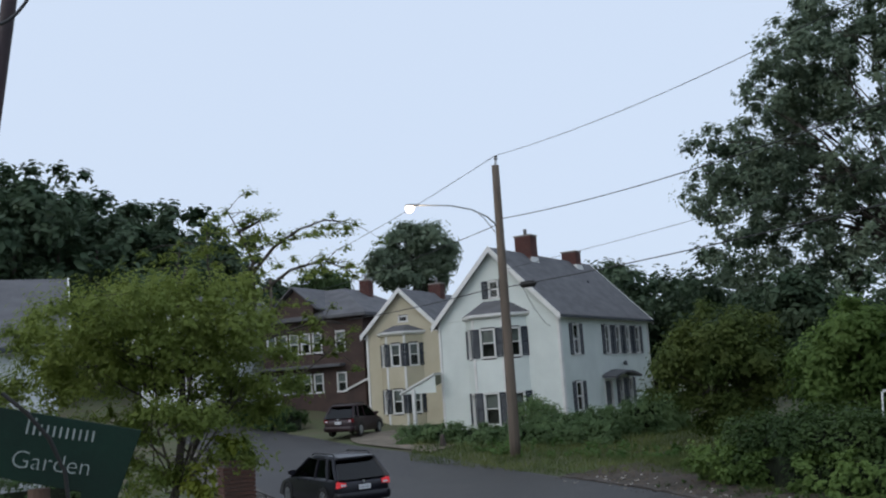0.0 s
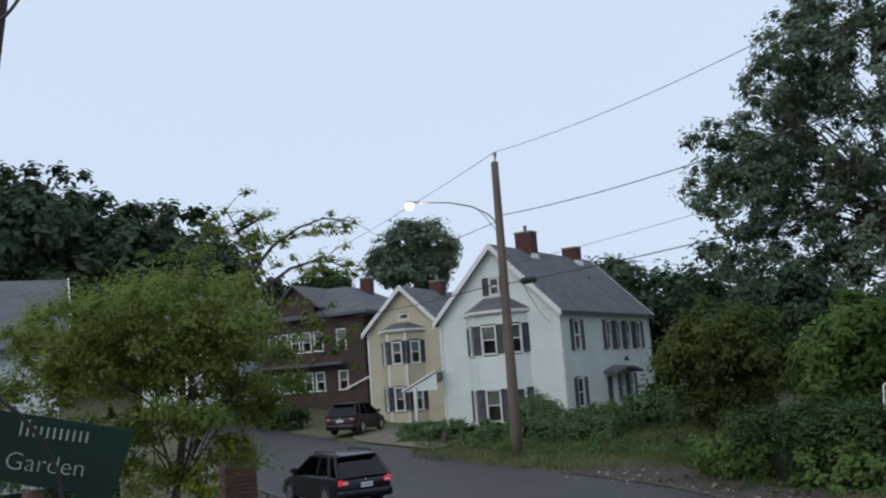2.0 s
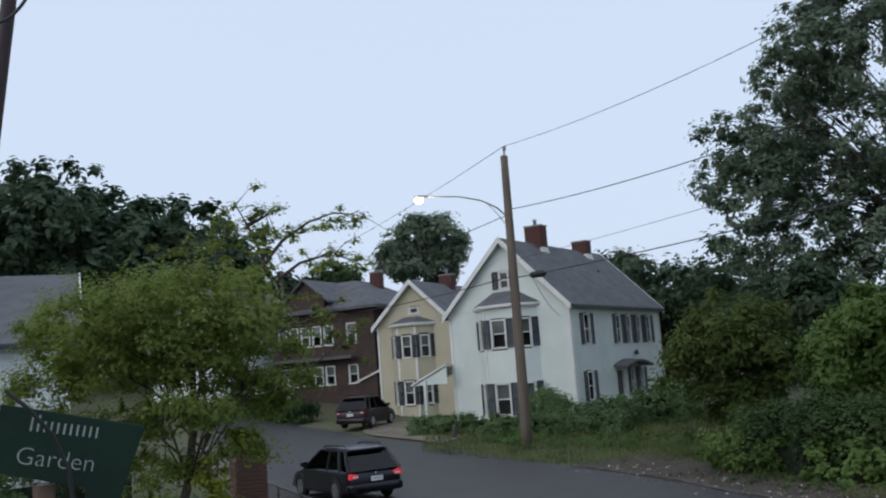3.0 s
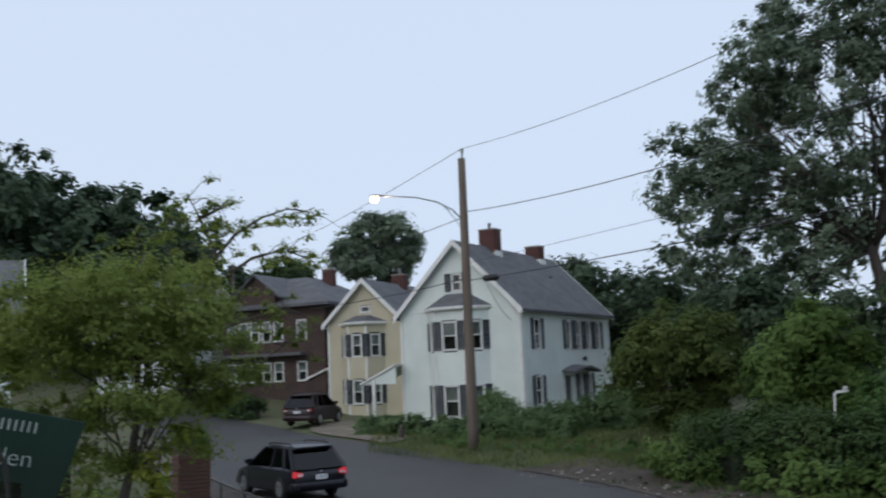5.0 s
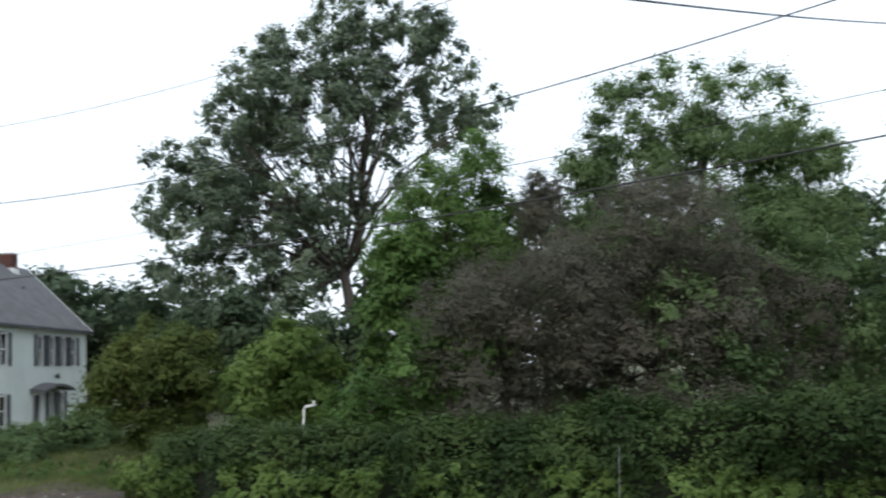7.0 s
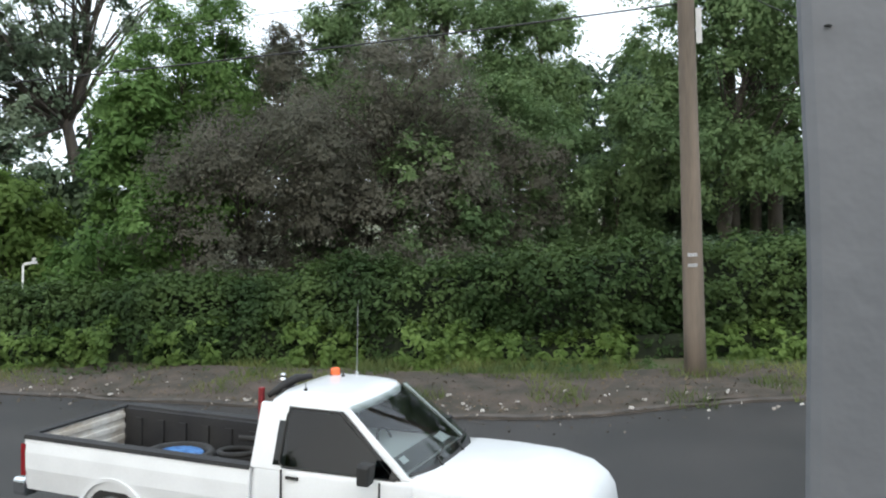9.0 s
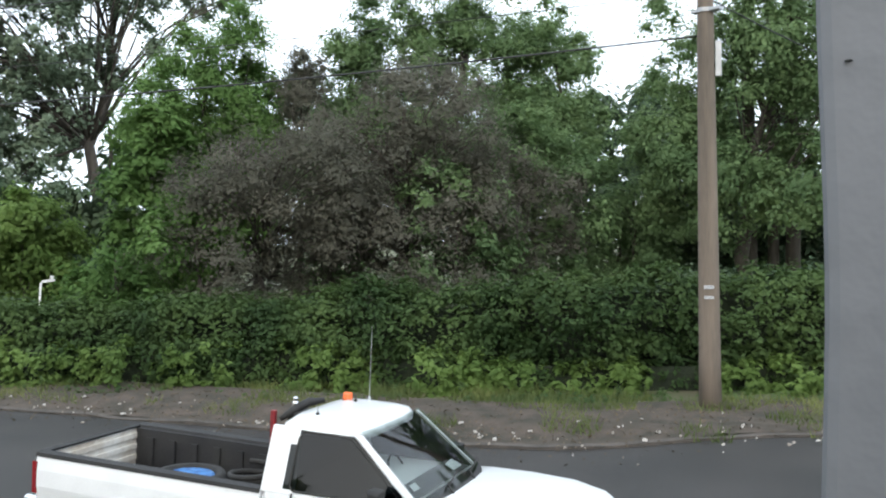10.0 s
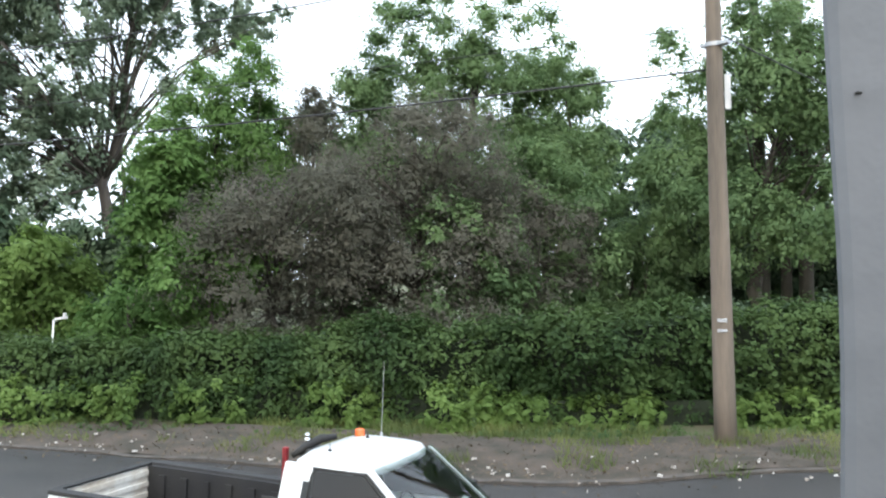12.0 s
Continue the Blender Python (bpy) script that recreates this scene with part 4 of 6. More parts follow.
def chimney(house, x, y, z0, z1, w, d, name="chimney", flue=True):
    """Brick courses with recessed joints and a cap."""
    m = Mesh()
    m.box(x - w / 2 + 0.015, x + w / 2 - 0.015, y - d / 2 + 0.015, y + d / 2 - 0.015, z0, z1)
    ch = part(name, m, M_MORTAR, house, "red brick chimney")
    m = Mesh()
    z, odd = z0, 0
    while z < z1 - 0.05:
        for ax in range(2):
            L, s = (w, d) if ax == 0 else (d, w)
            a = -L / 2 - (0.11 if odd else 0)
            while a < L / 2 - 0.01:
                b0, b1 = max(a, -L / 2), min(a + 0.21, L / 2)
                if b1 - b0 > 0.03:
                    for sg in (-1, 1):
                        if ax == 0:
                            m.box(x + b0, x + b1, y + sg * s / 2 - 0.02, y + sg * s / 2 + 0.012, z, z + 0.062)
                        else:
                            m.box(x + sg * s / 2 - 0.02, x + sg * s / 2 + 0.012, y + b0, y + b1, z, z + 0.062)
                a += 0.22
        odd = 1 - odd
        z += 0.075
    tagged(part("bricks", m, M_BRICK, ch), kind="stuff")
    m = Mesh()
    m.box(x - w / 2 - 0.05, x + w / 2 + 0.05, y - d / 2 - 0.05, y + d / 2 + 0.05, z1, z1 + 0.09)
    part("cap", m, M_MORTAR, ch)
    if not flue:
        return ch
    m = Mesh()
    m.lathe([(0.1, z1 + 0.09), (0.1, z1 + 0.4), (0.14, z1 + 0.42), (0.02, z1 + 0.5)], (x, y, 0), 12)
    part("flue", m, M_GALV, ch, "metal flue pipe", smooth=True)
    return ch


def bay(house, a0, main, side, z_top, material, rows, w_main, w_side, roof_h=0.75):
    """A canted two-storey bay on the front wall, with its own hipped roof."""
    q = side * math.sqrt(0.5)
    p = [(a0, 0.0), (a0 + q, -q), (a0 + q + main, -q), (a0 + 2 * q + main, 0.0)]
    for i in range(3):
        F_ = Facet(p[i], p[i + 1])
        w = w_main if i == 1 else w_side
        holes = []
        for z0, z1 in rows:
            holes.append(window(F_, F_.w / 2, w, z0, z1, house, True, True, 0.45))
        clapboard(F_, 0, z_top, holes, material, house, name="bay_wall")
    corner_boards(house, [(p[1][0], p[1][1] + 0.02), (p[2][0], p[2][1] + 0.02)], 0, z_top)
    o = 0.28
    ring = [(p[0][0] - o, 0.0), (p[1][0] - o * 0.4, p[1][1] - o), (p[2][0] + o * 0.4, p[2][1] - o), (p[3][0] + o, 0.0)]
    m = Mesh()
    c = (p[1][0] + p[2][0]) / 2
    top = [(c - main * 0.42, 0.0), (c - main * 0.36, -0.12), (c + main * 0.36, -0.12), (c + main * 0.42, 0.0)]
    m.loft([[(x, y, z_top + 0.22) for x, y in ring], [(x, y, z_top + 0.22 + roof_h) for x, y in top]])
    part("bay_roof", m, M_ROOF, house, "small grey hipped bay roof")
    m = Mesh()
    m.loft([[(x, y, z_top) for x, y in [(p[0][0] - 0.1, 0), (p[1][0] - 0.05, p[1][1] - 0.12), (p[2][0] + 0.05, p[2][1] - 0.12), (p[3][0] + 0.1, 0)]], [(x, y, z_top + 0.1) for x, y in ring], [(x, y, z_top + 0.22) for x, y in ring]])
    part("cornice", m, M_TRIM, house)
    m = Mesh()
    m.loft([[(x, y, z) for x, y in [(p[0][0] + 0.3, 0.06), (p[1][0] + 0.12, p[1][1] + 0.3), (p[2][0] - 0.12, p[2][1] + 0.3), (p[3][0] - 0.3, 0.06)]] for z in (0, z_top)])
    part("room", m, M_DARK, house)


def core(house, w, dep, eave, rise, inset=0.35):
    m = Mesh()
    k = rise / (w / 2)
    ring = [(inset, 0.02), (w - inset, 0.02), (w - inset, eave - 0.4), (w / 2, eave + rise - 0.9), (inset, eave - 0.4)]
    m.loft([[(x, y, z) for x, z in ring] for y in (inset, dep - inset)])
    part("room", m, M_DARK, house)


ROW_W = [(0.54, 2.2), (4.02, 5.54)]
WA, DA, EA, RA = 7.24, 12.85, 6.15, 3.66
house_a = thing("house", pose(-0.49, 52.88, 0.75, 0, 0, -31.8), "two-storey mint-white clapboard house with navy shutters", "house", "houses up the street")
front, right, back, left = Facet((0, 0), (WA, 0)), Facet((WA, 0), (WA, DA)), Facet((WA, DA), (0, DA)), Facet((0, DA), (0, 0))
bay(house_a, 1.74, 1.72, 1.37, 6.08, M_SIDING_W, ROW_W, 0.92, 0.62)
hole = [window(front, 3.6, 0.62, 7.2, 8.15, house_a, True)]
clapboard(front, 0, EA, [(1.84, 5.3, 0, 6.0)] + hole, M_SIDING_W, house_a, gable=(WA / 2, RA))
hs = []
for s, w in ((2.0, 0.85), (6.3, 0.72), (7.85, 0.66), (9.4, 0.66), (11.0, 0.72)):
    hs.append(window(right, s, w, 3.9, 5.55, house_a, True, True, 0.3))
for s, w in ((1.9, 0.85), (7.75, 0.6), (9.2, 0.6)):
    hs.append(window(right, s, w, 0.95, 2.5, house_a, True, True, 0.3))
m = Mesh()
for b in ((5.25, 5.35, 0.25, 2.5), (6.35, 6.45, 0.25, 2.5), (5.25, 6.45, 2.4, 2.55)):
    right.box(m, b[0], b[1], -0.1, 0.07, b[2], b[3])
dfr = part("door_frame", m, M_TRIM, house_a)
m = Mesh()
right.box(m, 5.35, 6.35, -0.1, -0.06, 0.3, 2.4)
for z0 in (0.45, 1.4):
    right.box(m, 5.5, 6.2, -0.07, -0.05, z0, z0 + 0.8)
part("door", m, M_SHUTTER, house_a, "dark panelled side door")
hs.append((5.25, 6.45, 0.25, 2.55))
clapboard(right, 0, EA, hs, M_SIDING_W, house_a)
clapboard(left, 0, EA, [], M_SIDING_W, house_a)
clapboard(back, 0, EA, [], M_SIDING_W, house_a, gable=(WA / 2, RA))
gable_roof(house_a, WA, DA, EA, RA)
corner_boards(house_a, [(0, 0), (WA, 0), (WA, DA)], 0, EA - 0.1)
core(house_a, WA, DA, EA, RA)
for yy in (4.19, 10.39):
    m = Mesh()
    m.loft([[(WA / 2 + sx_ * (0.62 - q), yy + sy_ * (0.5 - q), EA + RA - 0.28 - (0.45 if sx_ else 0) + z) for sx_, sy_ in ((-1, -1), (1, -1), (1, 1), (-1, 1))] for q, z in ((0.0, 0.0), (0.1, 0.62))])
    part("flashing", m, M_TRIM, house_a, "pale chimney flashing")
m = Mesh()
m.tube([(WA / 2 + 1.6, 9.0, EA + RA - 1.9), (WA / 2 + 1.6, 9.0, EA + RA - 1.35)], 0.06, 8)
part("roof_vent", m, M_SHUTTER, house_a, "small dark roof vent pipe")
m = Mesh()
m.tube([(WA + 0.05, 0.12, 0.2), (WA + 0.05, 0.12, EA - 0.35), (WA + 0.25, -0.1, EA - 0.15)], 0.045, 6)
part("downpipe", m, M_TRIM, house_a)
chimney(house_a, WA / 2, 4.19, EA + RA - 0.6, EA + RA + 1.1, 1.0, 0.8)
chimney(house_a, WA / 2, 10.39, EA + RA - 0.6, EA + RA + 0.68, 0.95, 0.75, flue=False)
m = Mesh()                                              # curved hood over the side door
m.loft([[right(5.1 + 4.0 * i / 10, d, 2.72 + 0.3 * math.sin(math.pi * i / 10) - dz) for d, dz in ((0.0, 0), (0.85, 0.1), (0.85, 0.22), (0.0, 0.14))] for i in range(11)])
part("door_hood", m, M_ROOF, house_a, "arched grey door hood")
m = Mesh()
m.tube([right(8.4, 0.03, 3.3), right(8.4, 0.2, 3.35)], [0.06, 0.17], 10)
part("wall_lamp", m, M_SHUTTER, house_a, "dark wall lamp")
m = Mesh()                                              # left wing with its cross gable
for s in (-1, 1):
    lo = [(-1.1, 5.5 + s * 3.0, EA - 0.1), (3.2, 5.5 + s * 3.0, EA - 0.1), (3.2, 5.5, EA + 2.9), (-1.1, 5.5, EA + 2.9)]
    m.hexa(lo, [(p[0], p[1], p[2] + 0.14) for p in lo])
part("wing_roof", m, M_ROOF, house_a, "grey cross-gable roof")
m = Mesh()
m.loft([[(x, 2.8, 0), (x, 8.2, 0), (x, 8.2, EA), (x, 5.5, EA + 2.7), (x, 2.8, EA)] for x in (-0.8, 0.1)])
part("wing_wall", m, M_SIDING_W, house_a)
porch = thing("entry_porch", pose(-0.49, 52.88, 0.75, 0, 0, -31.8), "white lean-to porch with a slender post", "porch")
m = Mesh()
lo = [(-2.35, -0.9, 2.35), (-2.35, 1.6, 2.35), (0.0, 1.6, 3.35), (0.0, -0.9, 3.35)]
m.hexa(lo, [(p[0], p[1], p[2] + 0.1) for p in lo])
part("roof", m, M_TRIM, porch, "white painted porch roof")
m = Mesh()
m.add([(-2.2, -0.8, 2.38), (0, -0.8, 2.38), (0, -0.8, 3.3), (-2.2, -0.75, 2.38), (0, -0.75, 2.38), (0, -0.75, 3.3)], [(0, 1, 2), (5, 4, 3), (0, 3, 4, 1), (1, 4, 5, 2), (2, 5, 3, 0)])
part("gable_panel", m, M_SIDING_W, porch)
m = Mesh()
m.box(-1.5, -1.34, -0.92, -0.76, -0.3, 2.62)
part("post", m, M_TRIM, porch)
m = Mesh()
m.box(-2.2, 0, -0.9, 1.5, -0.3, 0.12)
part("floor", m, M_KERB, porch)

ROW_Y = [(0.8, 2.3), (3.75, 5.17)]
WB, DB, EB, RB = 5.33, 9.5, 6.04, 2.58
house_b = thing("house", pose(-5.35, 62.41, 1.1, 0, 0, -24.6), "narrow cream-yellow gabled house with a two-storey bay", "house", "houses up the street")
front, right, back, left = Facet((0, 0), (WB, 0)), Facet((WB, 0), (WB, DB)), Facet((WB, DB), (0, DB)), Facet((0, DB), (0, 0))
bay(house_b, 1.0, 1.27, 1.23, 5.72, M_SIDING_Y, ROW_Y, 0.72, 0.66, 0.45)
hole = [window(front, 2.72, 0.7, 6.58, 7.0, house_b, False, False)]
clapboard(front, 0, EB, [(1.1, 3.9, 0, 5.65)] + hole, M_SIDING_Y, house_b, gable=(WB / 2, RB))
clapboard(right, 0, EB, [], M_SIDING_Y, house_b)
hs = [window(left, 7.5, 0.8, 3.7, 5.05, house_b, True)]
clapboard(left, 0, EB, hs, M_SIDING_Y, house_b)
clapboard(back, 0, EB, [], M_SIDING_Y, house_b, gable=(WB / 2, RB))
gable_roof(house_b, WB, DB, EB, RB)
corner_boards(house_b, [(0, 0), (WB, 0)], 0, EB - 0.1)
core(house_b, WB, DB, EB, RB)
chimney(house_b, WB / 2, 5.5, EB + RB - 0.5, EB + RB + 0.75, 0.9, 0.7)
# small side entry beside the cream house
m = Mesh()
m.loft([[(x, y, 0) for x, y in ((-1.9, 1.2), (0, 1.2), (0, 4), (-1.9, 4))], [(x, y, 2.5) for x, y in ((-1.9, 1.2), (0, 1.2), (0, 4), (-1.9, 4))]])
part("side_entry", m, M_TRIM, house_b)
m = Mesh()
lo = [(-2.5, 0.8, 2.35), (-2.5, 4.3, 2.35), (0, 4.3, 3.3), (0, 0.8, 3.3)]
m.hexa(lo, [(p[0], p[1], p[2] + 0.12) for p in lo])
part("side_roof", m, M_TRIM, house_b)
m = Mesh()
m.box(-1.45, -0.5, 1.14, 1.2, 0.1, 2.1)
part("side_door", m, M_SHUTTER, house_b, "dark side door")

# brown house with glazed porches
WC, DC, EC = 8.2, 9.0, 6.3
hx, hy = polar(-12.6, 60)
house_c = thing("house", pose(hx, hy, 2.2, 0, 0, -25.5), "dark brown shingled house with rows of white porch windows", "house", "houses up the street")
front, right, back, left = Facet((0, 0), (WC, 0)), Facet((WC, 0), (WC, DC)), Facet((WC, DC), (0, DC)), Facet((0, DC), (0, 0))
hs = []
for z0, z1 in ((1.3, 2.6), (4.0, 5.4)):
    for i in range(6):
        hs.append(window(front, 0.75 + i * 0.95 + (0.9 if i == 5 else 0), 0.78, z0, z1, house_c, False, True, 0.5))
clapboard(front, 0, EC, hs, M_SIDING_B, house_c, 0.16)
hs = [window(right, 1.4, 0.8, 1.2, 2.6, house_c, False), window(right, 4.0, 0.8, 4.0, 5.4, house_c, False), window(right, 6.5, 0.8, 4.0, 5.4, house_c, False)]
clapboard(right, 0, EC, hs, M_SIDING_B, house_c, 0.16)
clapboard(left, 0, EC, [], M_SIDING_B, house_c, 0.16)
clapboard(back, 0, EC, [], M_SIDING_B, house_c, 0.16)
m = Mesh()
m.box(0.35, WC - 0.35, 0.35, DC - 0.35, 0, EC)
part("room", m, M_DARK, house_c)
m = Mesh()
m.loft([[(x, y, z) for x, y in ((-0.6 + i, -0.6 + i), (WC + 0.6 - i, -0.6 + i), (WC + 0.6 - i, DC + 0.6 - i), (-0.6 + i, DC + 0.6 - i))] for i, z in ((0, EC - 0.05), (0, EC + 0.15), (3.9, EC + 2.3))])
part("roof", m, M_ROOF, house_c, "grey hipped roof")
m = Mesh()
m.loft([[(x, y, EC) for x, y in ((1.6, -0.4), (4.6, -0.4), (4.6, 3.5), (1.6, 3.5))], [(x, y, EC + 0.9) for x, y in ((1.6, -0.4), (4.6, -0.4), (4.6, 3.5), (1.6, 3.5))], [(3.1 + dx, y, EC + 2.1) for dx, y in ((-0.05, -0.4), (0.05, -0.4), (0.05, 3.5), (-0.05, 3.5))]])
part("dormer", m, M_SIDING_B, house_c)
for s in (-1, 1):
    m = Mesh()
    lo = [(3.1 + s * 2.0, -0.75, EC + 0.6), (3.1 + s * 2.0, 3.6, EC + 0.6), (3.1, 3.6, EC + 2.25), (3.1, -0.75, EC + 2.25)]
    m.hexa(lo, [(p[0], p[1], p[2] + 0.12) for p in lo])
    part("dormer_roof", m, M_ROOF, house_c)
m = Mesh()
m.box(-0.5, WC - 1.5, -0.7, 0.05, 3.0, 3.2)
part("porch_roof", m, M_ROOF, house_c)
chimney(house_c, 5.6, 5.2, EC + 1.6, EC + 2.9, 0.8, 0.6)


# white houses half hidden by the garden tree
def plain_house(x, y, z, rz, w, dep, eave, rise, material, label):
    h = thing("house", pose(x, y, z, 0, 0, rz), label, "house", "houses up the street")
    f, r, b, l = Facet((0, 0), (w, 0)), Facet((w, 0), (w, dep)), Facet((w, dep), (0, dep)), Facet((0, dep), (0, 0))
    hs = [window(r, dep * k, 0.8, 0.9, 2.3, h, False) for k in (0.25, 0.6)] + [window(r, dep * k, 0.8, 3.6, 4.9, h, False) for k in (0.25, 0.6) if eave > 5]
    clapboard(r, 0, eave, hs, material, h)
    hs = [window(f, w * k, 0.8, 0.9, 2.3, h, False) for k in (0.3, 0.7)] + [window(f, w * k, 0.8, 3.6, 4.9, h, False) for k in (0.3, 0.7) if eave > 5]
    clapboard(f, 0, eave, hs, material, h, gable=(w / 2, rise))
    clapboard(l, 0, eave, [], material, h)
    clapboard(b, 0, eave, [], material, h, gable=(w / 2, rise))
    gable_roof(h, w, dep, eave, rise)
    core(h, w, dep, eave, rise)
    return h


x, y = polar(-25.6, 25)
plain_house(x, y, 0, 112.5, 8, 12, 5.35, 2.2, M_SIDING_P, "white clapboard house with a low grey roof")
x, y = polar(-20.5, 62)
plain_house(x, y, 3.0, -27.5, 6.5, 9, 5.2, 2.6, M_SIDING_P, "pale grey-white house behind the garden tree")

hedge("house_shrubs", [(-15.83, 21.45), (-12.13, 24.22), (-9.55, 27.28)], 59, 260, 60, 0.06, L_MID, "low shrubs along the white house", lambda y: 2.0, 1.2, 0.2, 0.45)

# ---- vehicles ----
M_PAINT_W = mat("white_truck_paint", (0.80, 0.81, 0.82), (0.72, 0.73, 0.74), 1.5, 0.28, 0.0, coat=0.5)
M_PAINT_K = mat("blue_black_car_paint", (0.006, 0.006, 0.012), (0.004, 0.004, 0.008), 1.5, 0.35, 0.0, coat=0.2)
M_PAINT_R = mat("maroon_car_paint", (0.026, 0.011, 0.014), (0.018, 0.008, 0.01), 1.5, 0.35, 0.0, coat=0.2)
M_LINER = mat("black_bed_liner", (0.012, 0.012, 0.014), (0.024, 0.023, 0.022), 2.5, 0.7, 0.35, 30)
M_RUST = mat("dented_tailgate_white", (0.62, 0.6, 0.56), (0.33, 0.24, 0.15), 1.6, 0.6, 0.2, 12)
M_TINT = glass_mat("tinted_car_glass", (0.09, 0.11, 0.115))
M_SCREEN = glass_mat("windscreen_glass", (0.66, 0.74, 0.73))
M_CABIN = mat("grey_cabin_cloth", (0.11, 0.11, 0.113), (0.07, 0.07, 0.073), 3, 0.9, 0.1, 60)
M_CHROME = mat("bright_chrome", (0.75, 0.76, 0.78), (0.65, 0.66, 0.68), 3, 0.15, 0.0, metal=1.0)
M_TAIL = mat("red_tail_lens", (0.24, 0.014, 0.018), (0.18, 0.01, 0.014), 3, 0.15, 0.0)
M_TAIL_ON = glow_mat("lit_tail_lens", (0.7, 0.04, 0.05), 0.3)
M_PLATE = mat("white_number_plate", (0.7, 0.72, 0.74), (0.62, 0.64, 0.66), 5, 0.4, 0.0)
M_BLUE = mat("blue_plastic", (0.05, 0.2, 0.46), (0.02, 0.09, 0.25), 9, 0.45, 0.0)
M_ORANGE = mat("orange_beacon_plastic", (0.85, 0.17, 0.05), (0.7, 0.12, 0.04), 4, 0.25, 0.0)
M_RED = mat("red_painted_steel", (0.3, 0.02, 0.025), (0.16, 0.015, 0.02), 9, 0.5, 0.05)


for m_ in (M_PAINT_K, M_PAINT_R):
    m_.node_tree.nodes["Principled BSDF"].inputs["Specular IOR Level"].default_value = 0.3


def wheel(parent, x, y, r, w, side):
    """Tyre with a rim and spokes; side: +1 when it faces +y."""
    m = Mesh()
    m.lathe([(r * 0.62, -w / 2), (r * 0.9, -w / 2), (r, -w / 2 + 0.04), (r, w / 2 - 0.04), (r * 0.9, w / 2), (r * 0.62, w / 2)], (x, y, r), 24, "y", False)
    wh = part("wheel", m, M_RUBBER, parent, "black tyre with a bright alloy rim", smooth=False)
    m = Mesh()
    o = y + side * w * 0.42
    m.lathe([(r * 0.66, o - 0.02), (r * 0.66, o + 0.02), (r * 0.58, o + 0.02), (r * 0.56, o - 0.03)], (x, 0, r), 24, "y")
    for i in range(6):
        a = i * math.pi / 3
        c, s = math.cos(a), math.sin(a)
        lo = [(x + c * q + s * h, o - 0.01 * side, r + s * q - c * h) for q, h in ((0.03, 0.04), (r * 0.6, 0.035), (r * 0.6, -0.035), (0.03, -0.04))]
        m.hexa(lo, [(p[0], p[1] + 0.03 * side, p[2]) for p in lo])
    part("rim", m, M_GALV, wh)
    return wh


def ring_x(x, hw0, hw1, z0, z1, r=0.12, k=4):
    """A rounded cross-section at x: hw0 wide at the bottom, hw1 at the top."""
    pts = []
    for cx, cz, a0, hw in ((1, 1, 0, hw1), (-1, 1, 90, hw1), (-1, -1, 180, hw0), (1, -1, 270, hw0)):
        for i in range(k):
            a = radians(a0 + 90 * i / (k - 1))
            pts.append((x, cx * (hw - r) + r * math.cos(a), (z1 - r if cz > 0 else z0 + r) + r * math.sin(a)))
    return pts


def panel(m, quad, t=0.012):
    """A thin slab on four corners."""
    a, b, c, d = (Vector(p) for p in quad)
    n = (b - a).cross(d - a).normalized() * t
    m.hexa([a, b, c, d], [a + n, b + n, c + n, d + n])


def wheel_arch(x, y, r, side):
    m = Mesh()
    rings = []
    for i in range(13):
        a = radians(-5 + 190 * i / 12)
        rings.append([(x + math.cos(a) * q, y + side * d, r * 0.95 + math.sin(a) * q) for q, d in ((r * 1.08, -0.12), (r * 1.08, 0.02), (r * 1.2, 0.025), (r * 1.2, -0.12))])
    m.loft(rings)
    return m


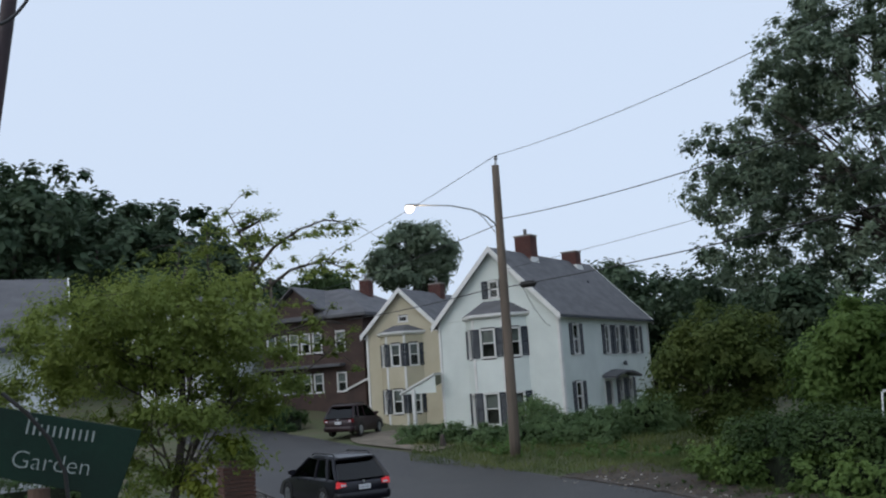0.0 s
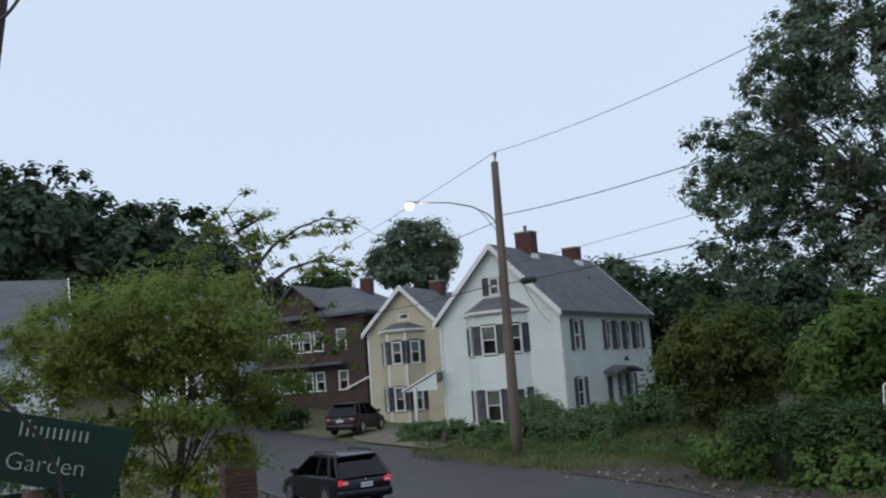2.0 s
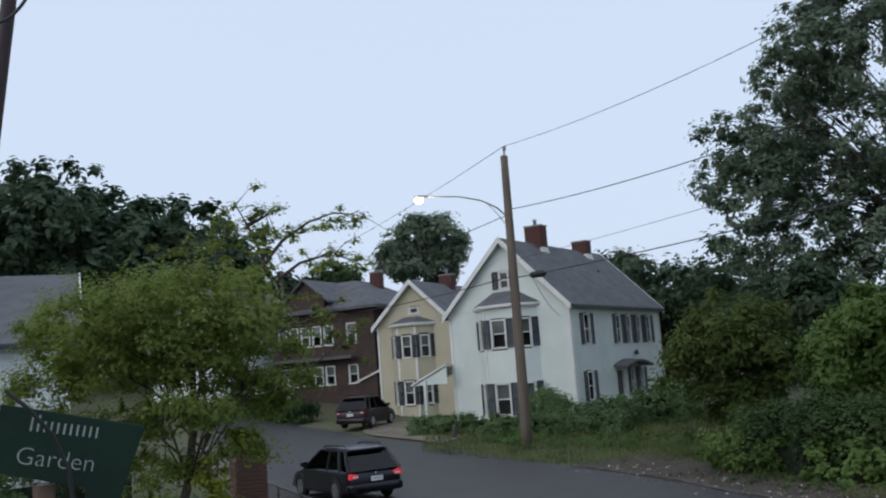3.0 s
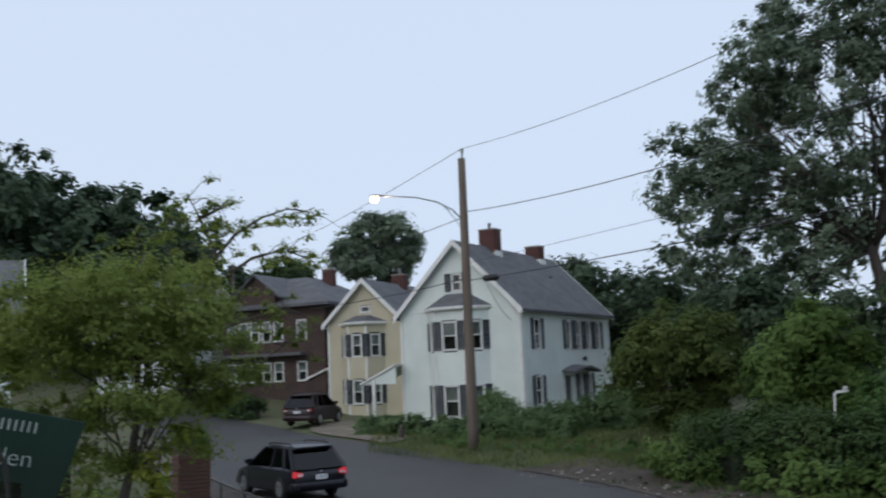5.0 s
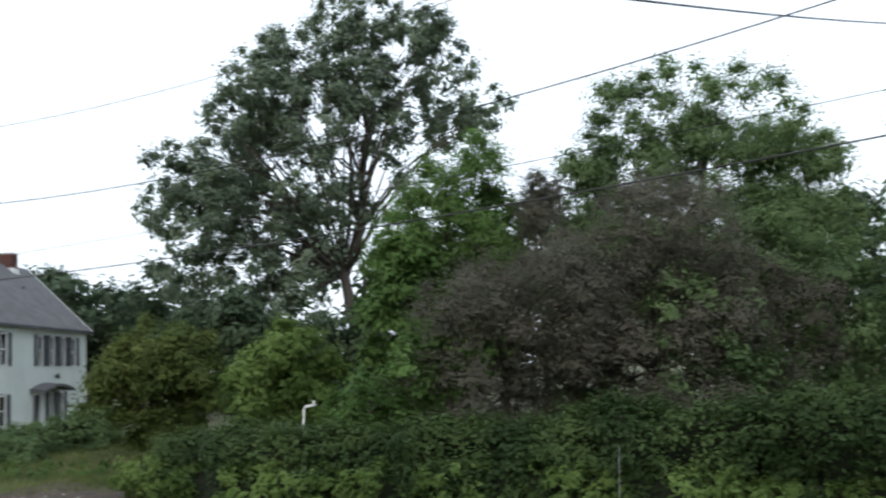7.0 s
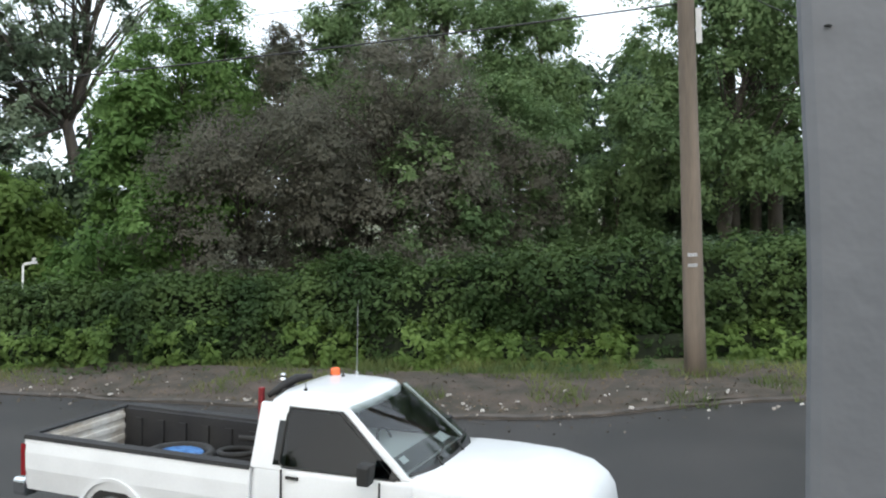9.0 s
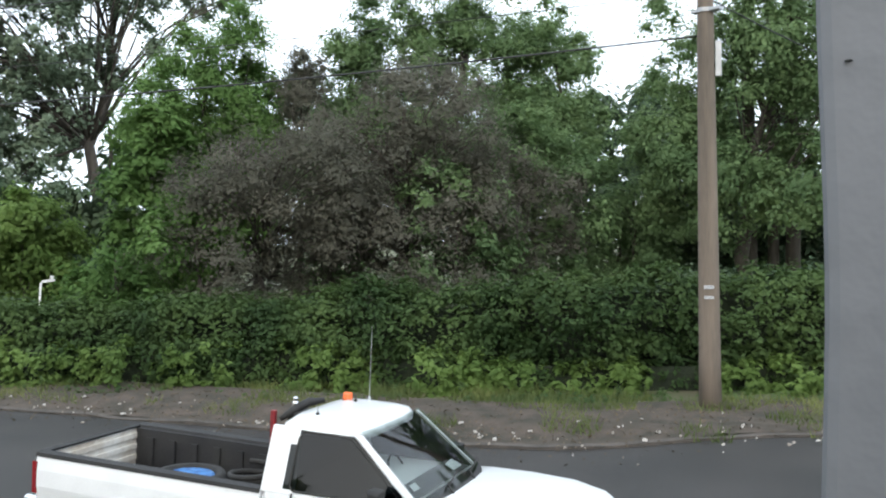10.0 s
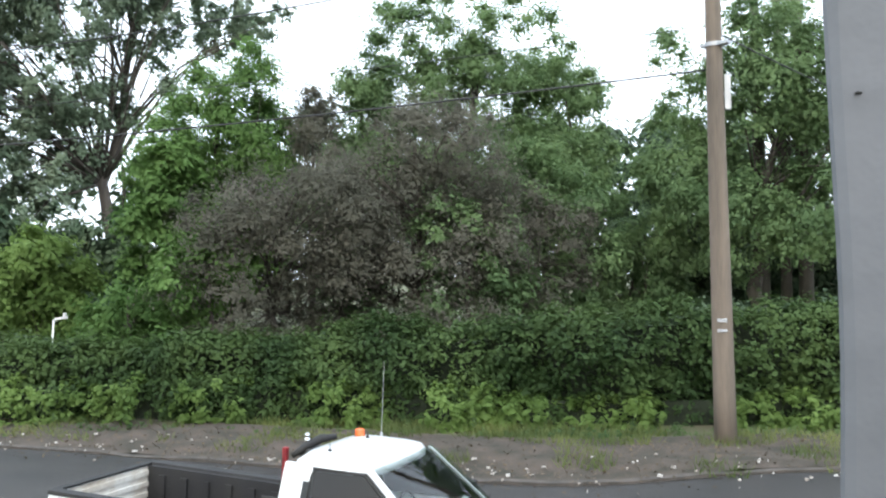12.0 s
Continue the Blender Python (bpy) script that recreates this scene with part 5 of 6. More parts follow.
def hatchback(name, m4, paint, label, L, W, H, wr, lit, group="parked cars"):
    """An estate car; nose along +x, tail at x = 0."""
    car = thing(name, m4, label, "car", group)
    hw = W / 2
    belt = H * 0.60
    m = Mesh()
    m.loft([ring_x(x * L, hw * a, hw * b, z0, z1, 0.1) for x, a, b, z0, z1 in (
        (0.0, 0.84, 0.80, 0.42, belt - 0.22), (0.012, 0.93, 0.90, 0.32, belt - 0.12), (0.06, 0.97, 0.95, 0.26, belt - 0.02), (0.2, 0.99, 0.98, 0.24, belt), (0.45, 0.99, 0.97, 0.22, belt - 0.01),
        (0.68, 0.99, 0.95, 0.22, belt - 0.03), (0.75, 0.99, 0.93, 0.24, belt - 0.05), (0.86, 0.98, 0.90, 0.25, belt - 0.14), (0.95, 0.93, 0.84, 0.26, belt - 0.24), (0.99, 0.8, 0.72, 0.32, belt - 0.34), (1.0, 0.7, 0.64, 0.4, belt - 0.42))])
    part("body", m, paint, car, smooth=True)
    # greenhouse: glass between pillars, under a curved roof
    b0, b1, t0, t1 = 0.02 * L, 0.72 * L, 0.135 * L, 0.51 * L
    zb, zt = belt - 0.06, H - 0.10
    hb, ht = hw * 0.93, hw * 0.72
    m = Mesh()
    m.loft([ring_x(x, ht * s, ht * s * 0.94, zt - 0.04, zt + c, 0.035) for x, s, c in ((t0 - 0.10, 0.93, 0.03), (t0, 0.99, 0.06), (t0 + 0.6, 1.02, 0.095), (t0 + 1.2, 1.02, 0.10), (t1 - 0.3, 1.0, 0.085), (t1 + 0.06, 0.94, 0.03))])
    part("roof", m, paint, car, smooth=True)
    qx = (b0 + 0.62, b0 + 1.55, b0 + 2.45)
    tx = (t0 + 0.42, t0 + 1.02, t0 + 1.72)
    for s in (-1, 1):
        for (xa, xb), r in (((b0, t0), 0.055), ((qx[0], tx[0]), 0.05), ((qx[1], tx[1]), 0.04), ((b1, t1), 0.04)):
            m = Mesh()
            m.tube([(xa, s * hb, zb), ((xa + xb) / 2, s * (hb + ht) / 2 * 1.015, (zb + zt) / 2), (xb, s * ht, zt)], r, 6)
            part("pillar", m, paint, car)
        m = Mesh()
        panel(m, [(b0, s * hb * 0.985, zb), (b1, s * hb * 0.985, zb), (t1, s * ht * 0.985, zt), (t0, s * ht * 0.985, zt)])
        ob = part("side_window", m, M_TINT, car, "dark tinted glass")
        m = Mesh()
        m.loft([[(b1 - 0.4 + dx * q, s * (hb + 0.03 + dy), belt + 0.1 + dz * q) for dx, dz in ((-0.08, -0.07), (0.08, -0.07), (0.1, 0.07), (-0.08, 0.08))] for dy, q in ((0, 0.4), (0.05, 1), (0.2, 1), (0.24, 0.7))])
        part("mirror", m, paint, car)
        m = Mesh()
        m.tube([(t0 + 0.1, s * ht * 0.9, zt + 0.09), (t0 + 0.2, s * ht * 0.9, zt + 0.14), (t1 - 0.3, s * ht * 0.9, zt + 0.14), (t1 - 0.1, s * ht * 0.9, zt + 0.09)], 0.022, 6)
        part("roof_rail", m, M_RUBBER, car)
        m = Mesh()
        m.loft([[(x, s * y, z) for y, z in ((hw * 0.64, belt - 0.22), (hw * 0.93, belt - 0.25), (hw * 0.90, belt - 0.07), (hw * 0.66, belt - 0.12))] for x in (-0.03, 0.16)])
        tl = part("tail_light", m, M_TAIL_ON if lit else M_TAIL, car, "red tail light")
        m = Mesh()
        m.box(-0.04, -0.028, min(s * hw * 0.66, s * hw * 0.84), max(s * hw * 0.66, s * hw * 0.84), belt - 0.21, belt - 0.15)
        part("reversing_lens", m, M_PLATE, tl)
        for x in (1.9, 2.85):
            m = Mesh()
            m.box(x, x + 0.2, s * hw * 0.982 - 0.015, s * hw * 0.982 + 0.015, belt - 0.14, belt - 0.1)
            part("door_handle", m, paint, car)
    for (x0, x1, nm) in ((b0, t0, "rear_window"), (b1, t1, "windscreen")):
        m = Mesh()
        panel(m, [(x0, -hb * 0.93, zb + 0.02), (x0, hb * 0.93, zb + 0.02), (x1, ht * 0.95, zt), (x1, -ht * 0.95, zt)])
        part(nm, m, M_TINT, car, "dark glass")
    m = Mesh()
    m.box(0.35, b1 - 0.3, -hb * 0.86, hb * 0.86, zb - 0.2, zb + 0.03)
    for x in (1.35, 2.35):
        for y in (-0.36, 0.36):
            m.box(x - 0.08, x + 0.08, y - 0.24, y + 0.24, zb, zb + 0.4)
            m.box(x - 0.05, x + 0.05, y - 0.12, y + 0.12, zb + 0.42, zb + 0.58)
    part("cabin", m, M_CABIN, car)
    m = Mesh()
    m.loft([ring_x(x, hw * s, hw * s, 0.3, 0.56, 0.08) for x, s in ((-0.08, 0.8), (-0.03, 0.93), (0.1, 0.985), (0.2, 0.99))])
    part("rear_bumper", m, paint, car, smooth=True)
    m = Mesh()
    m.box(-0.055, -0.03, -0.19, 0.19, belt - 0.34, belt - 0.2)
    pl = part("number_plate", m, M_PLATE, car, "pale number plate with plain bars")
    m = Mesh()
    for i in range(5):
        m.box(-0.06, -0.054, -0.13 + i * 0.06, -0.11 + i * 0.06, belt - 0.285, belt - 0.25)
    part("bars", m, M_SHUTTER, pl)
    m = Mesh()
    m.lathe([(0.01, -0.035), (0.05, -0.03), (0.05, 0.0)], (0, 0, belt - 0.12), 12, "x")
    part("badge", m, M_CHROME, car)
    m = Mesh()
    m.loft([[(t0 - 0.16, y, zt + 0.04), (t0 + 0.1, y, zt + 0.085), (t0 + 0.1, y, zt + 0.03), (t0 - 0.16, y, zt + 0.01)] for y in (-ht * 0.86, ht * 0.86)])
    part("spoiler", m, paint, car)
    for x in (0.205 * L, 0.775 * L):
        for s in (-1, 1):
            part("wheel_arch", wheel_arch(x, s * hw * 0.97, wr, s), M_RUBBER, car)
            wheel(car, x, s * (hw - 0.11), wr, 0.22, s)
    return car


def heading(x, y, az, z=None):
    """A pose on the ground with +x along the compass bearing az (from +y, clockwise)."""
    return pose(x, y, (height(x, y) + 0.05) if z is None else z, 0, 0, 90 - az)


hatchback("estate_car", heading(-2.80, 28.79, -32), M_PAINT_K, "blue-black estate car parked with tail lights lit", 4.78, 1.84, 1.6, 0.34, True)
hatchback("estate_car", heading(-6.1, 50.62, 18, 1.15), M_PAINT_R, "dark maroon estate car parked by the cream house", 4.5, 1.8, 1.68, 0.34, False)


def pickup():
    tr = thing("pickup_truck", heading(5.57, 11.28, 158.3, 0.064) @ Matrix.Rotation(radians(3.5), 4, "Y"), "white single-cab pickup truck with an open black-lined bed", "truck")
    W, R = 0.96, 1.17
    # bed walls
    for s in (-1, 1):
        m = Mesh()
        m.loft([[(x, s * (W - i), z) for i, z in ((0.05, 0.55), (0.0, 0.8), (0.0, R - 0.18), (0.025, R - 0.02), (0.05, R), (0.15, R), (0.16, R - 0.03), (0.13, 0.62))] for x in (0.03, 0.2, 1.3, 2.99)])
        part("bed_side", m, M_PAINT_W, tr, smooth=False)
        m = Mesh()
        m.loft([[(x, s * (W - i), z) for i, z in ((0.012, R - 0.03), (0.02, R + 0.014), (0.16, R + 0.014), (0.185, R - 0.07))] for x in (0.02, 1.3, 2.985)])
        part("bed_rail", m, M_LINER, tr, "black plastic rail cap")
        m = Mesh()
        m.box(0.06, 2.96, min(s * (W - 0.22), s * (W - 0.165)), max(s * (W - 0.22), s * (W - 0.165)), 0.66, R - 0.02)
        for i in range(7):
            xx = 0.25 + i * 0.34
            m.box(xx, xx + 0.1, min(s * (W - 0.25), s * (W - 0.2)), max(s * (W - 0.25), s * (W - 0.2)), 0.68, R - 0.12)
        part("bed_liner", m, M_LINER, tr, "scuffed black bed liner")
        m = Mesh()
        m.loft([[(x, s * y, z) for y, z in ((W - 0.14, 0.72), (W + 0.004, 0.72), (W + 0.004, 1.08), (W - 0.14, 1.08))] for x in (-0.012, 0.05)])
        part("tail_light", m, M_TAIL, tr, "red tail light")
        part("wheel_arch", wheel_arch(1.25, s * (W - 0.01), 0.39, s), M_PAINT_W, tr)
        part("wheel_arch", wheel_arch(5.5, s * (W - 0.01), 0.39, s), M_PAINT_W, tr)
        for x in (1.25, 5.5):
            wheel(tr, x, s * (W - 0.15), 0.38, 0.25, s)
    m = Mesh()
    m.box(0.06, 2.98, -W + 0.2, W - 0.2, 0.6, 0.66)
    for i in range(11):
        y = -0.7 + i * 0.14
        m.box(0.1, 2.55, y - 0.025, y + 0.025, 0.66, 0.68)
    part("bed_floor", m, M_LINER, tr)
    m = Mesh()
    m.box(2.92, 2.985, -W + 0.16, W - 0.16, 0.66, R)
    part("bed_front", m, M_LINER, tr)
    m = Mesh()
    m.box(0.0, 0.045, -W + 0.1, W - 0.1, 0.62, R - 0.01)
    tg = part("tailgate", m, M_PAINT_W, tr, bevel=0.012)
    m = Mesh()
    for z0, z1, d in ((0.68, R - 0.03, 0.012), (0.74, 0.81, 0.03), (0.88, 0.95, 0.03), (1.02, 1.09, 0.03)):
        m.box(0.045, 0.045 + d, -W + 0.18, W - 0.18, z0, z1)
    part("inner_panel", m, M_RUST, tg, "ribbed off-white panel with rust stains", bevel=0.008)
    m = Mesh()
    m.box(-0.01, 0.075, -W + 0.12, W - 0.12, R - 0.015, R + 0.012)
    part("cap", m, M_LINER, tg)
    m = Mesh()
    m.loft([ring_x(x, 0.93, 0.93, 0.45, 0.66, 0.05) for x in (-0.16, 0.0)])
    part("rear_bumper", m, M_CHROME, tr)
    # cab: lower body and bonnet
    m = Mesh()
    m.loft([ring_x(x, W * a, W * b, 0.42, z, 0.09, 5) for x, a, b, z in ((3.0, 0.98, 0.94, 1.18), (3.06, 1.0, 0.96, 1.23), (3.6, 1.0, 0.965, 1.23), (4.3, 1.0, 0.965, 1.24), (4.8, 1.0, 0.96, 1.25))])
    part("cab_body", m, M_PAINT_W, tr, smooth=True)
    m = Mesh()
    st = ((4.62, 1.0, 0.95, 1.25, 0.10), (4.95, 1.0, 0.945, 1.285, 0.13), (5.4, 0.99, 0.93, 1.30, 0.15), (5.9, 0.98, 0.90, 1.29, 0.16), (6.25, 0.95, 0.86, 1.23, 0.17), (6.42, 0.91, 0.80, 1.13, 0.15), (6.5, 0.87, 0.76, 1.02, 0.13), (6.53, 0.84, 0.73, 0.88, 0.1))
    m.loft([ring_x(x, W * a, W * b, 0.5, z, r, 6) for x, a, b, z, r in st])
    part("bonnet", m, M_PAINT_W, tr, smooth=True)
    m = Mesh()
    m.loft([ring_x(x, 0.92, 0.90, 0.45, 0.68, 0.06) for x in (6.46, 6.62)])
    part("front_bumper", m, M_CHROME, tr)
    # cowl under the windscreen
    m = Mesh()
    n = 8
    m.loft([[(4.74 + 0.24 * (1 - (2 * j / n - 1) ** 2) * q + 0.02 * q, (2 * j / n - 1) * (0.88 if q else 0.84), 1.288 - 0.008 * q + dz) for j in range(n + 1)] + [(4.68, 0.8, 1.2), (4.68, -0.8, 1.2)] for q, dz in ((0, 0), (1, 0))])
    part("cowl", m, M_LINER, tr, "black wiper cowl")
    # roof and pillars
    zb, zt = 1.22, 1.83
    m = Mesh()

    def oval(x0, x1, hw, z, k=28, p=0.42):
        out = []
        for j in range(k):
            a = 2 * math.pi * j / k
            c, s = math.cos(a), math.sin(a)
            out.append(((x0 + x1) / 2 + (x1 - x0) / 2 * math.copysign(abs(c) ** p, c), hw * math.copysign(abs(s) ** p, s), z))
        return out
    m.loft([oval(3.03, 4.06, 0.787, zt - 0.06), oval(3.04, 4.06, 0.785, zt), oval(3.11, 4.02, 0.75, zt + 0.045), oval(3.13, 3.94, 0.67, zt + 0.07), oval(3.25, 3.8, 0.52, zt + 0.085)])
    part("roof", m, M_PAINT_W, tr, smooth=True)

    def post(a, b, wa, wb, t=0.05):
        """A flat pillar from a to b, wa wide in x at its foot and wb at its top."""
        q = Mesh()
        s = 1 if a[1] > 0 else -1
        q.hexa([(a[0] - wa / 2, a[1], a[2]), (a[0] + wa / 2, a[1], a[2]), (a[0] + wa / 2, a[1] - s * t, a[2]), (a[0] - wa / 2, a[1] - s * t, a[2])],
               [(b[0] - wb / 2, b[1], b[2]), (b[0] + wb / 2, b[1], b[2]), (b[0] + wb / 2, b[1] - s * t, b[2]), (b[0] - wb / 2, b[1] - s * t, b[2])])
        return q
    hb, ht = 0.925, 0.782
    for s in (-1, 1):
        part("rear_pillar", post((3.19, s * hb, zb - 0.06), (3.2, s * ht, zt), 0.42, 0.34), M_PAINT_W, tr, bevel=0.015)
        part("front_pillar", post((4.74, s * hb * 0.975, zb), (4.01, s * ht, zt), 0.12 if s < 0 else 0.045, 0.1 if s < 0 else 0.04), M_PAINT_W, tr, bevel=0.015)
        m = Mesh()
        panel(m, [(3.25, s * hb * 0.985, zb), (4.68, s * hb * 0.97, zb), (3.97, s * ht * 0.985, zt - 0.02), (3.28, s * ht * 0.985, zt - 0.02)])
        part("side_window", m, M_TINT, tr, "tinted side window")
        m = Mesh()
        pts = [(3.33, hb + 0.004, zb + 0.04), (3.37, hb + 0.004, zb - 0.005), (4.62, hb * 0.97 + 0.006, zb - 0.005), (3.95, ht + 0.006, zt - 0.04), (3.84, ht + 0.006, zt - 0.03), (3.42, ht + 0.006, zt - 0.03), (3.36, ht + 0.012, zt - 0.09), (3.33, hb + 0.004, zb + 0.04)]
        m.tube([(x, s * y, z) for x, y, z in pts], 0.013, 5)
        part("window_seal", m, M_RUBBER, tr)
        m = Mesh()
        m.loft([[(4.38 + dx * q, s * (0.97 + dy), 1.31 + dz * q) for dx, dz in ((-0.05, -0.1), (0.06, -0.1), (0.08, 0.1), (-0.05, 0.11))] for dy, q in ((0.02, 0.3), (0.06, 1), (0.2, 1.05), (0.24, 0.8))])
        part("mirror", m, M_RUBBER, tr, "black door mirror", bevel=0.01)
        for x_ in (3.36, 4.46):
            m = Mesh()
            m.box(x_, x_ + 0.012, s * W * 0.988 - 0.012, s * W * 0.988 + 0.012, 0.5, 1.19)
            part("door_seam", m, M_RUBBER, tr)
        m = Mesh()
        m.box(3.42, 3.56, s * W * 0.985 - 0.012, s * W * 0.985 + 0.012, 1.1, 1.13)
        part("door_handle", m, M_RUBBER, tr)
    m = Mesh()
    n = 12
    us = [-1 + 2 * j / n for j in range(n + 1)]
    rows_ = [[(4.76 + 0.14 * (1 - u * u) + (4.03 + 0.05 * (1 - u * u) - 4.76 - 0.14 * (1 - u * u)) * q, u * (0.90 - 0.155 * q), 1.262 + (zt + 0.035 - 1.262) * q + 0.02 * math.sin(math.pi * q)) for u in us] for q in (0, 0.25, 0.5, 0.75, 1)]
    m.add([p_ for r_ in rows_ for p_ in r_], [(a_ * (n + 1) + j, a_ * (n + 1) + j + 1, (a_ + 1) * (n + 1) + j + 1, (a_ + 1) * (n + 1) + j) for a_ in range(4) for j in range(n)])
    ob = part("windscreen", m, M_SCREEN, tr, "windscreen glass", smooth=True)
    ob.visible_shadow = False
    m = Mesh()
    panel(m, [(3.1, -0.7, zb + 0.05), (3.1, 0.7, zb + 0.05), (3.13, 0.6, zt - 0.05), (3.13, -0.6, zt - 0.05)])
    part("rear_window", m, M_TINT, tr)
    m = Mesh()
    m.box(4.2, 4.74, -0.82, 0.82, 1.1, 1.22)
    m.loft([[(x, y, z) for x, z in ((4.12, 1.1), (4.38, 1.29), (4.66, 1.26), (4.66, 1.1))] for y in (-0.8, 0.8)])
    part("dashboard", m, M_CABIN, tr)
    m = Mesh()
    m.box(3.08, 3.6, -0.75, 0.75, 0.8, 1.05)
    m.loft([[(x, y, z) for x, z in ((3.08, 1.0), (3.26, 1.0), (3.18, 1.5), (3.08, 1.5))] for y in (-0.75, 0.75)])
    part("bench_seat", m, M_CABIN, tr, bevel=0.03)
    m = Mesh()
    rings = []
    for j in range(20):
        a = 2 * math.pi * j / 20
        rings.append((3.95 - 0.07 * math.sin(a), 0.38 + 0.19 * math.cos(a), 1.2 + 0.17 * math.sin(a)))
    m.tube(rings + [rings[0]], 0.015, 6)
    part("steering_wheel", m, M_RUBBER, tr)
    for y, q in ((-0.42, 0.55), (0.22, 0.55)):
        m = Mesh()
        m.tube([(4.93, y, 1.295), (4.84, y + 0.1, 1.33), (4.77, y + q, 1.37)], [0.014, 0.012, 0.008], 5)
        part("wiper", m, M_RUBBER, tr)
    m = Mesh()
    panel(m, [(4.62, -0.7, 1.33), (4.62, -0.56, 1.33), (4.56, -0.56, 1.38), (4.56, -0.7, 1.38)], 0.004)
    part("dash_paper", m, M_PLATE, tr, "white paper behind the windscreen")
    m = Mesh()
    panel(m, [(4.62, 0.40, 1.29), (4.62, 0.66, 1.29), (4.5, 0.64, 1.35), (4.5, 0.44, 1.33)], 0.004)
    part("dash_paper", m, M_PLATE, tr, "white paper behind the windscreen")
    m = Mesh()
    m.tube([(4.62, -0.3, 1.20), (4.62, -0.3, 1.225)], 0.02, 6)
    part("washer_jet", m, M_RUBBER, tr)
    # beacon and aerials on the roof
    m = Mesh()
    m.lathe([(0.062, zt + 0.07), (0.062, zt + 0.085)], (3.25, 0.48, 0), 16)
    bc = part("beacon", m, M_RUBBER, tr)
    m = Mesh()
    m.lathe([(0.055, zt + 0.085), (0.055, zt + 0.15), (0.045, zt + 0.165), (0.01, zt + 0.168)], (3.25, 0.48, 0), 16)
    part("lens", m, M_ORANGE, bc, "orange beacon lens", smooth=False)
    for x, y, h in ((3.44, 0.66, 0.85), (3.38, 0.42, 0.07), (3.37, -0.45, 0.09)):
        m = Mesh()
        m.lathe([(0.025, zt + 0.06), (0.02, zt + 0.10), (0.0045, zt + 0.115), (0.003, zt + 0.08 + h)], (x, y, 0), 8)
        part("aerial", m, M_GALV if h > 0.5 else M_RUBBER, tr, "tall pale whip aerial" if h > 0.5 else "short black roof aerial")
    return tr


truck = pickup()


def truck_load(name, label, category):
    return thing(name, truck.matrix_basis.copy(), label, category)


load = truck_load("barrel_lid", "round blue plastic barrel lid lying in the truck bed", "lid")
m = Mesh()
m.lathe([(0.02, 1.04), (0.15, 1.04), (0.17, 1.06), (0.25, 1.06), (0.27, 1.085), (0.285, 1.07), (0.28, 0.87)], (1.42, 0.05, -0.19), 28)
part("rim", m, M_BLUE, load, smooth=False)
tyre = truck_load("spare_tyre", "black spare tyre lying under the blue lid", "tyre")
m = Mesh()
m.lathe([(0.2, 0.8), (0.36, 0.8), (0.39, 0.86), (0.43, 0.97), (0.4, 1.04), (0.33, 1.04), (0.3, 0.98), (0.3, 0.82)], (1.42, 0.05, -0.12), 28)
part("tread", m, M_RUBBER, tyre, smooth=True)
hose = truck_load("rubber_hose", "coiled black rubber hose in the truck bed", "hose")
m = Mesh()
m.tube([(2.12 + 0.27 * math.cos(a * 0.45), 0.3 + 0.27 * math.sin(a * 0.45), 0.72 + 0.009 * a) for a in range(34)], 0.035, 7)
part("coil", m, M_RUBBER, hose, smooth=True)
can = truck_load("red_post", "red steel post standing behind the cab", "post")
m = Mesh()
m.box(2.35, 2.41, 0.27, 0.33, 0.68, 1.72)
part("bar", m, M_RED, can, bevel=0.01)
box = truck_load("tool_roll", "black covered bundle behind the cab", "bundle")
m = Mesh()
m.tube([(2.46, 0.32, 1.62), (2.56, 0.46, 1.72), (2.68, 0.6, 1.80), (2.82, 0.72, 1.82)], [0.03, 0.05, 0.055, 0.03], 10)
m.box(2.5, 2.66, 0.42, 0.7, 0.68, 1.7)
part("cover", m, M_LINER, box, smooth=True)
knob = truck_load("chrome_cap", "small bright metal cap on the bundle", "cap")
m = Mesh()
m.lathe([(0.03, 1.62), (0.045, 1.69), (0.045, 1.73), (0.02, 1.76), (0.05, 1.77), (0.01, 1.79)], (2.55, 0.5, 0.08), 12)
part("cap_top", m, M_CHROME, knob, smooth=True)


# ---- details on the far pole and verge ----
ux, uy = P2[0], P2[1]
dv = Vector((-ux, -uy, 0)).normalized()
m = Mesh()
ang = math.degrees(math.atan2(dv.y, dv.x))
M2 = Matrix.Translation((0, 0, 0)) @ Matrix.Rotation(radians(ang), 4, "Z")
m.box(-0.06, 0.06, 0.17, 0.29, 6.65, 7.35, M2)
part("meter_box", m, M_GALV, pole_b, "grey metal box on the pole", bevel=0.01)
for z, h in ((2.46, 0.06), (2.26, 0.05)):
    m = Mesh()
    m.box(0.215, 0.225, -0.09, 0.09, z, z + h, M2)
    pl = part("tag", m, M_PLATE, pole_b, "pale metal tag")
    m = Mesh()
    for i in range(5):
        m.box(0.226, 0.229, -0.075 + i * 0.034, -0.056 + i * 0.034, z + 0.012, z + h - 0.012, M2)
    part("bars", m, M_SHUTTER, pl)
m = Mesh()
m.tube([(-0.01, 0, 7.92), (-0.01, 0, 8.0)], 0.19, 14)
m.box(-0.14, 0.04, -0.35, 0.25, 7.93, 7.99)
part("band", m, M_GALV, pole_b, "metal band")
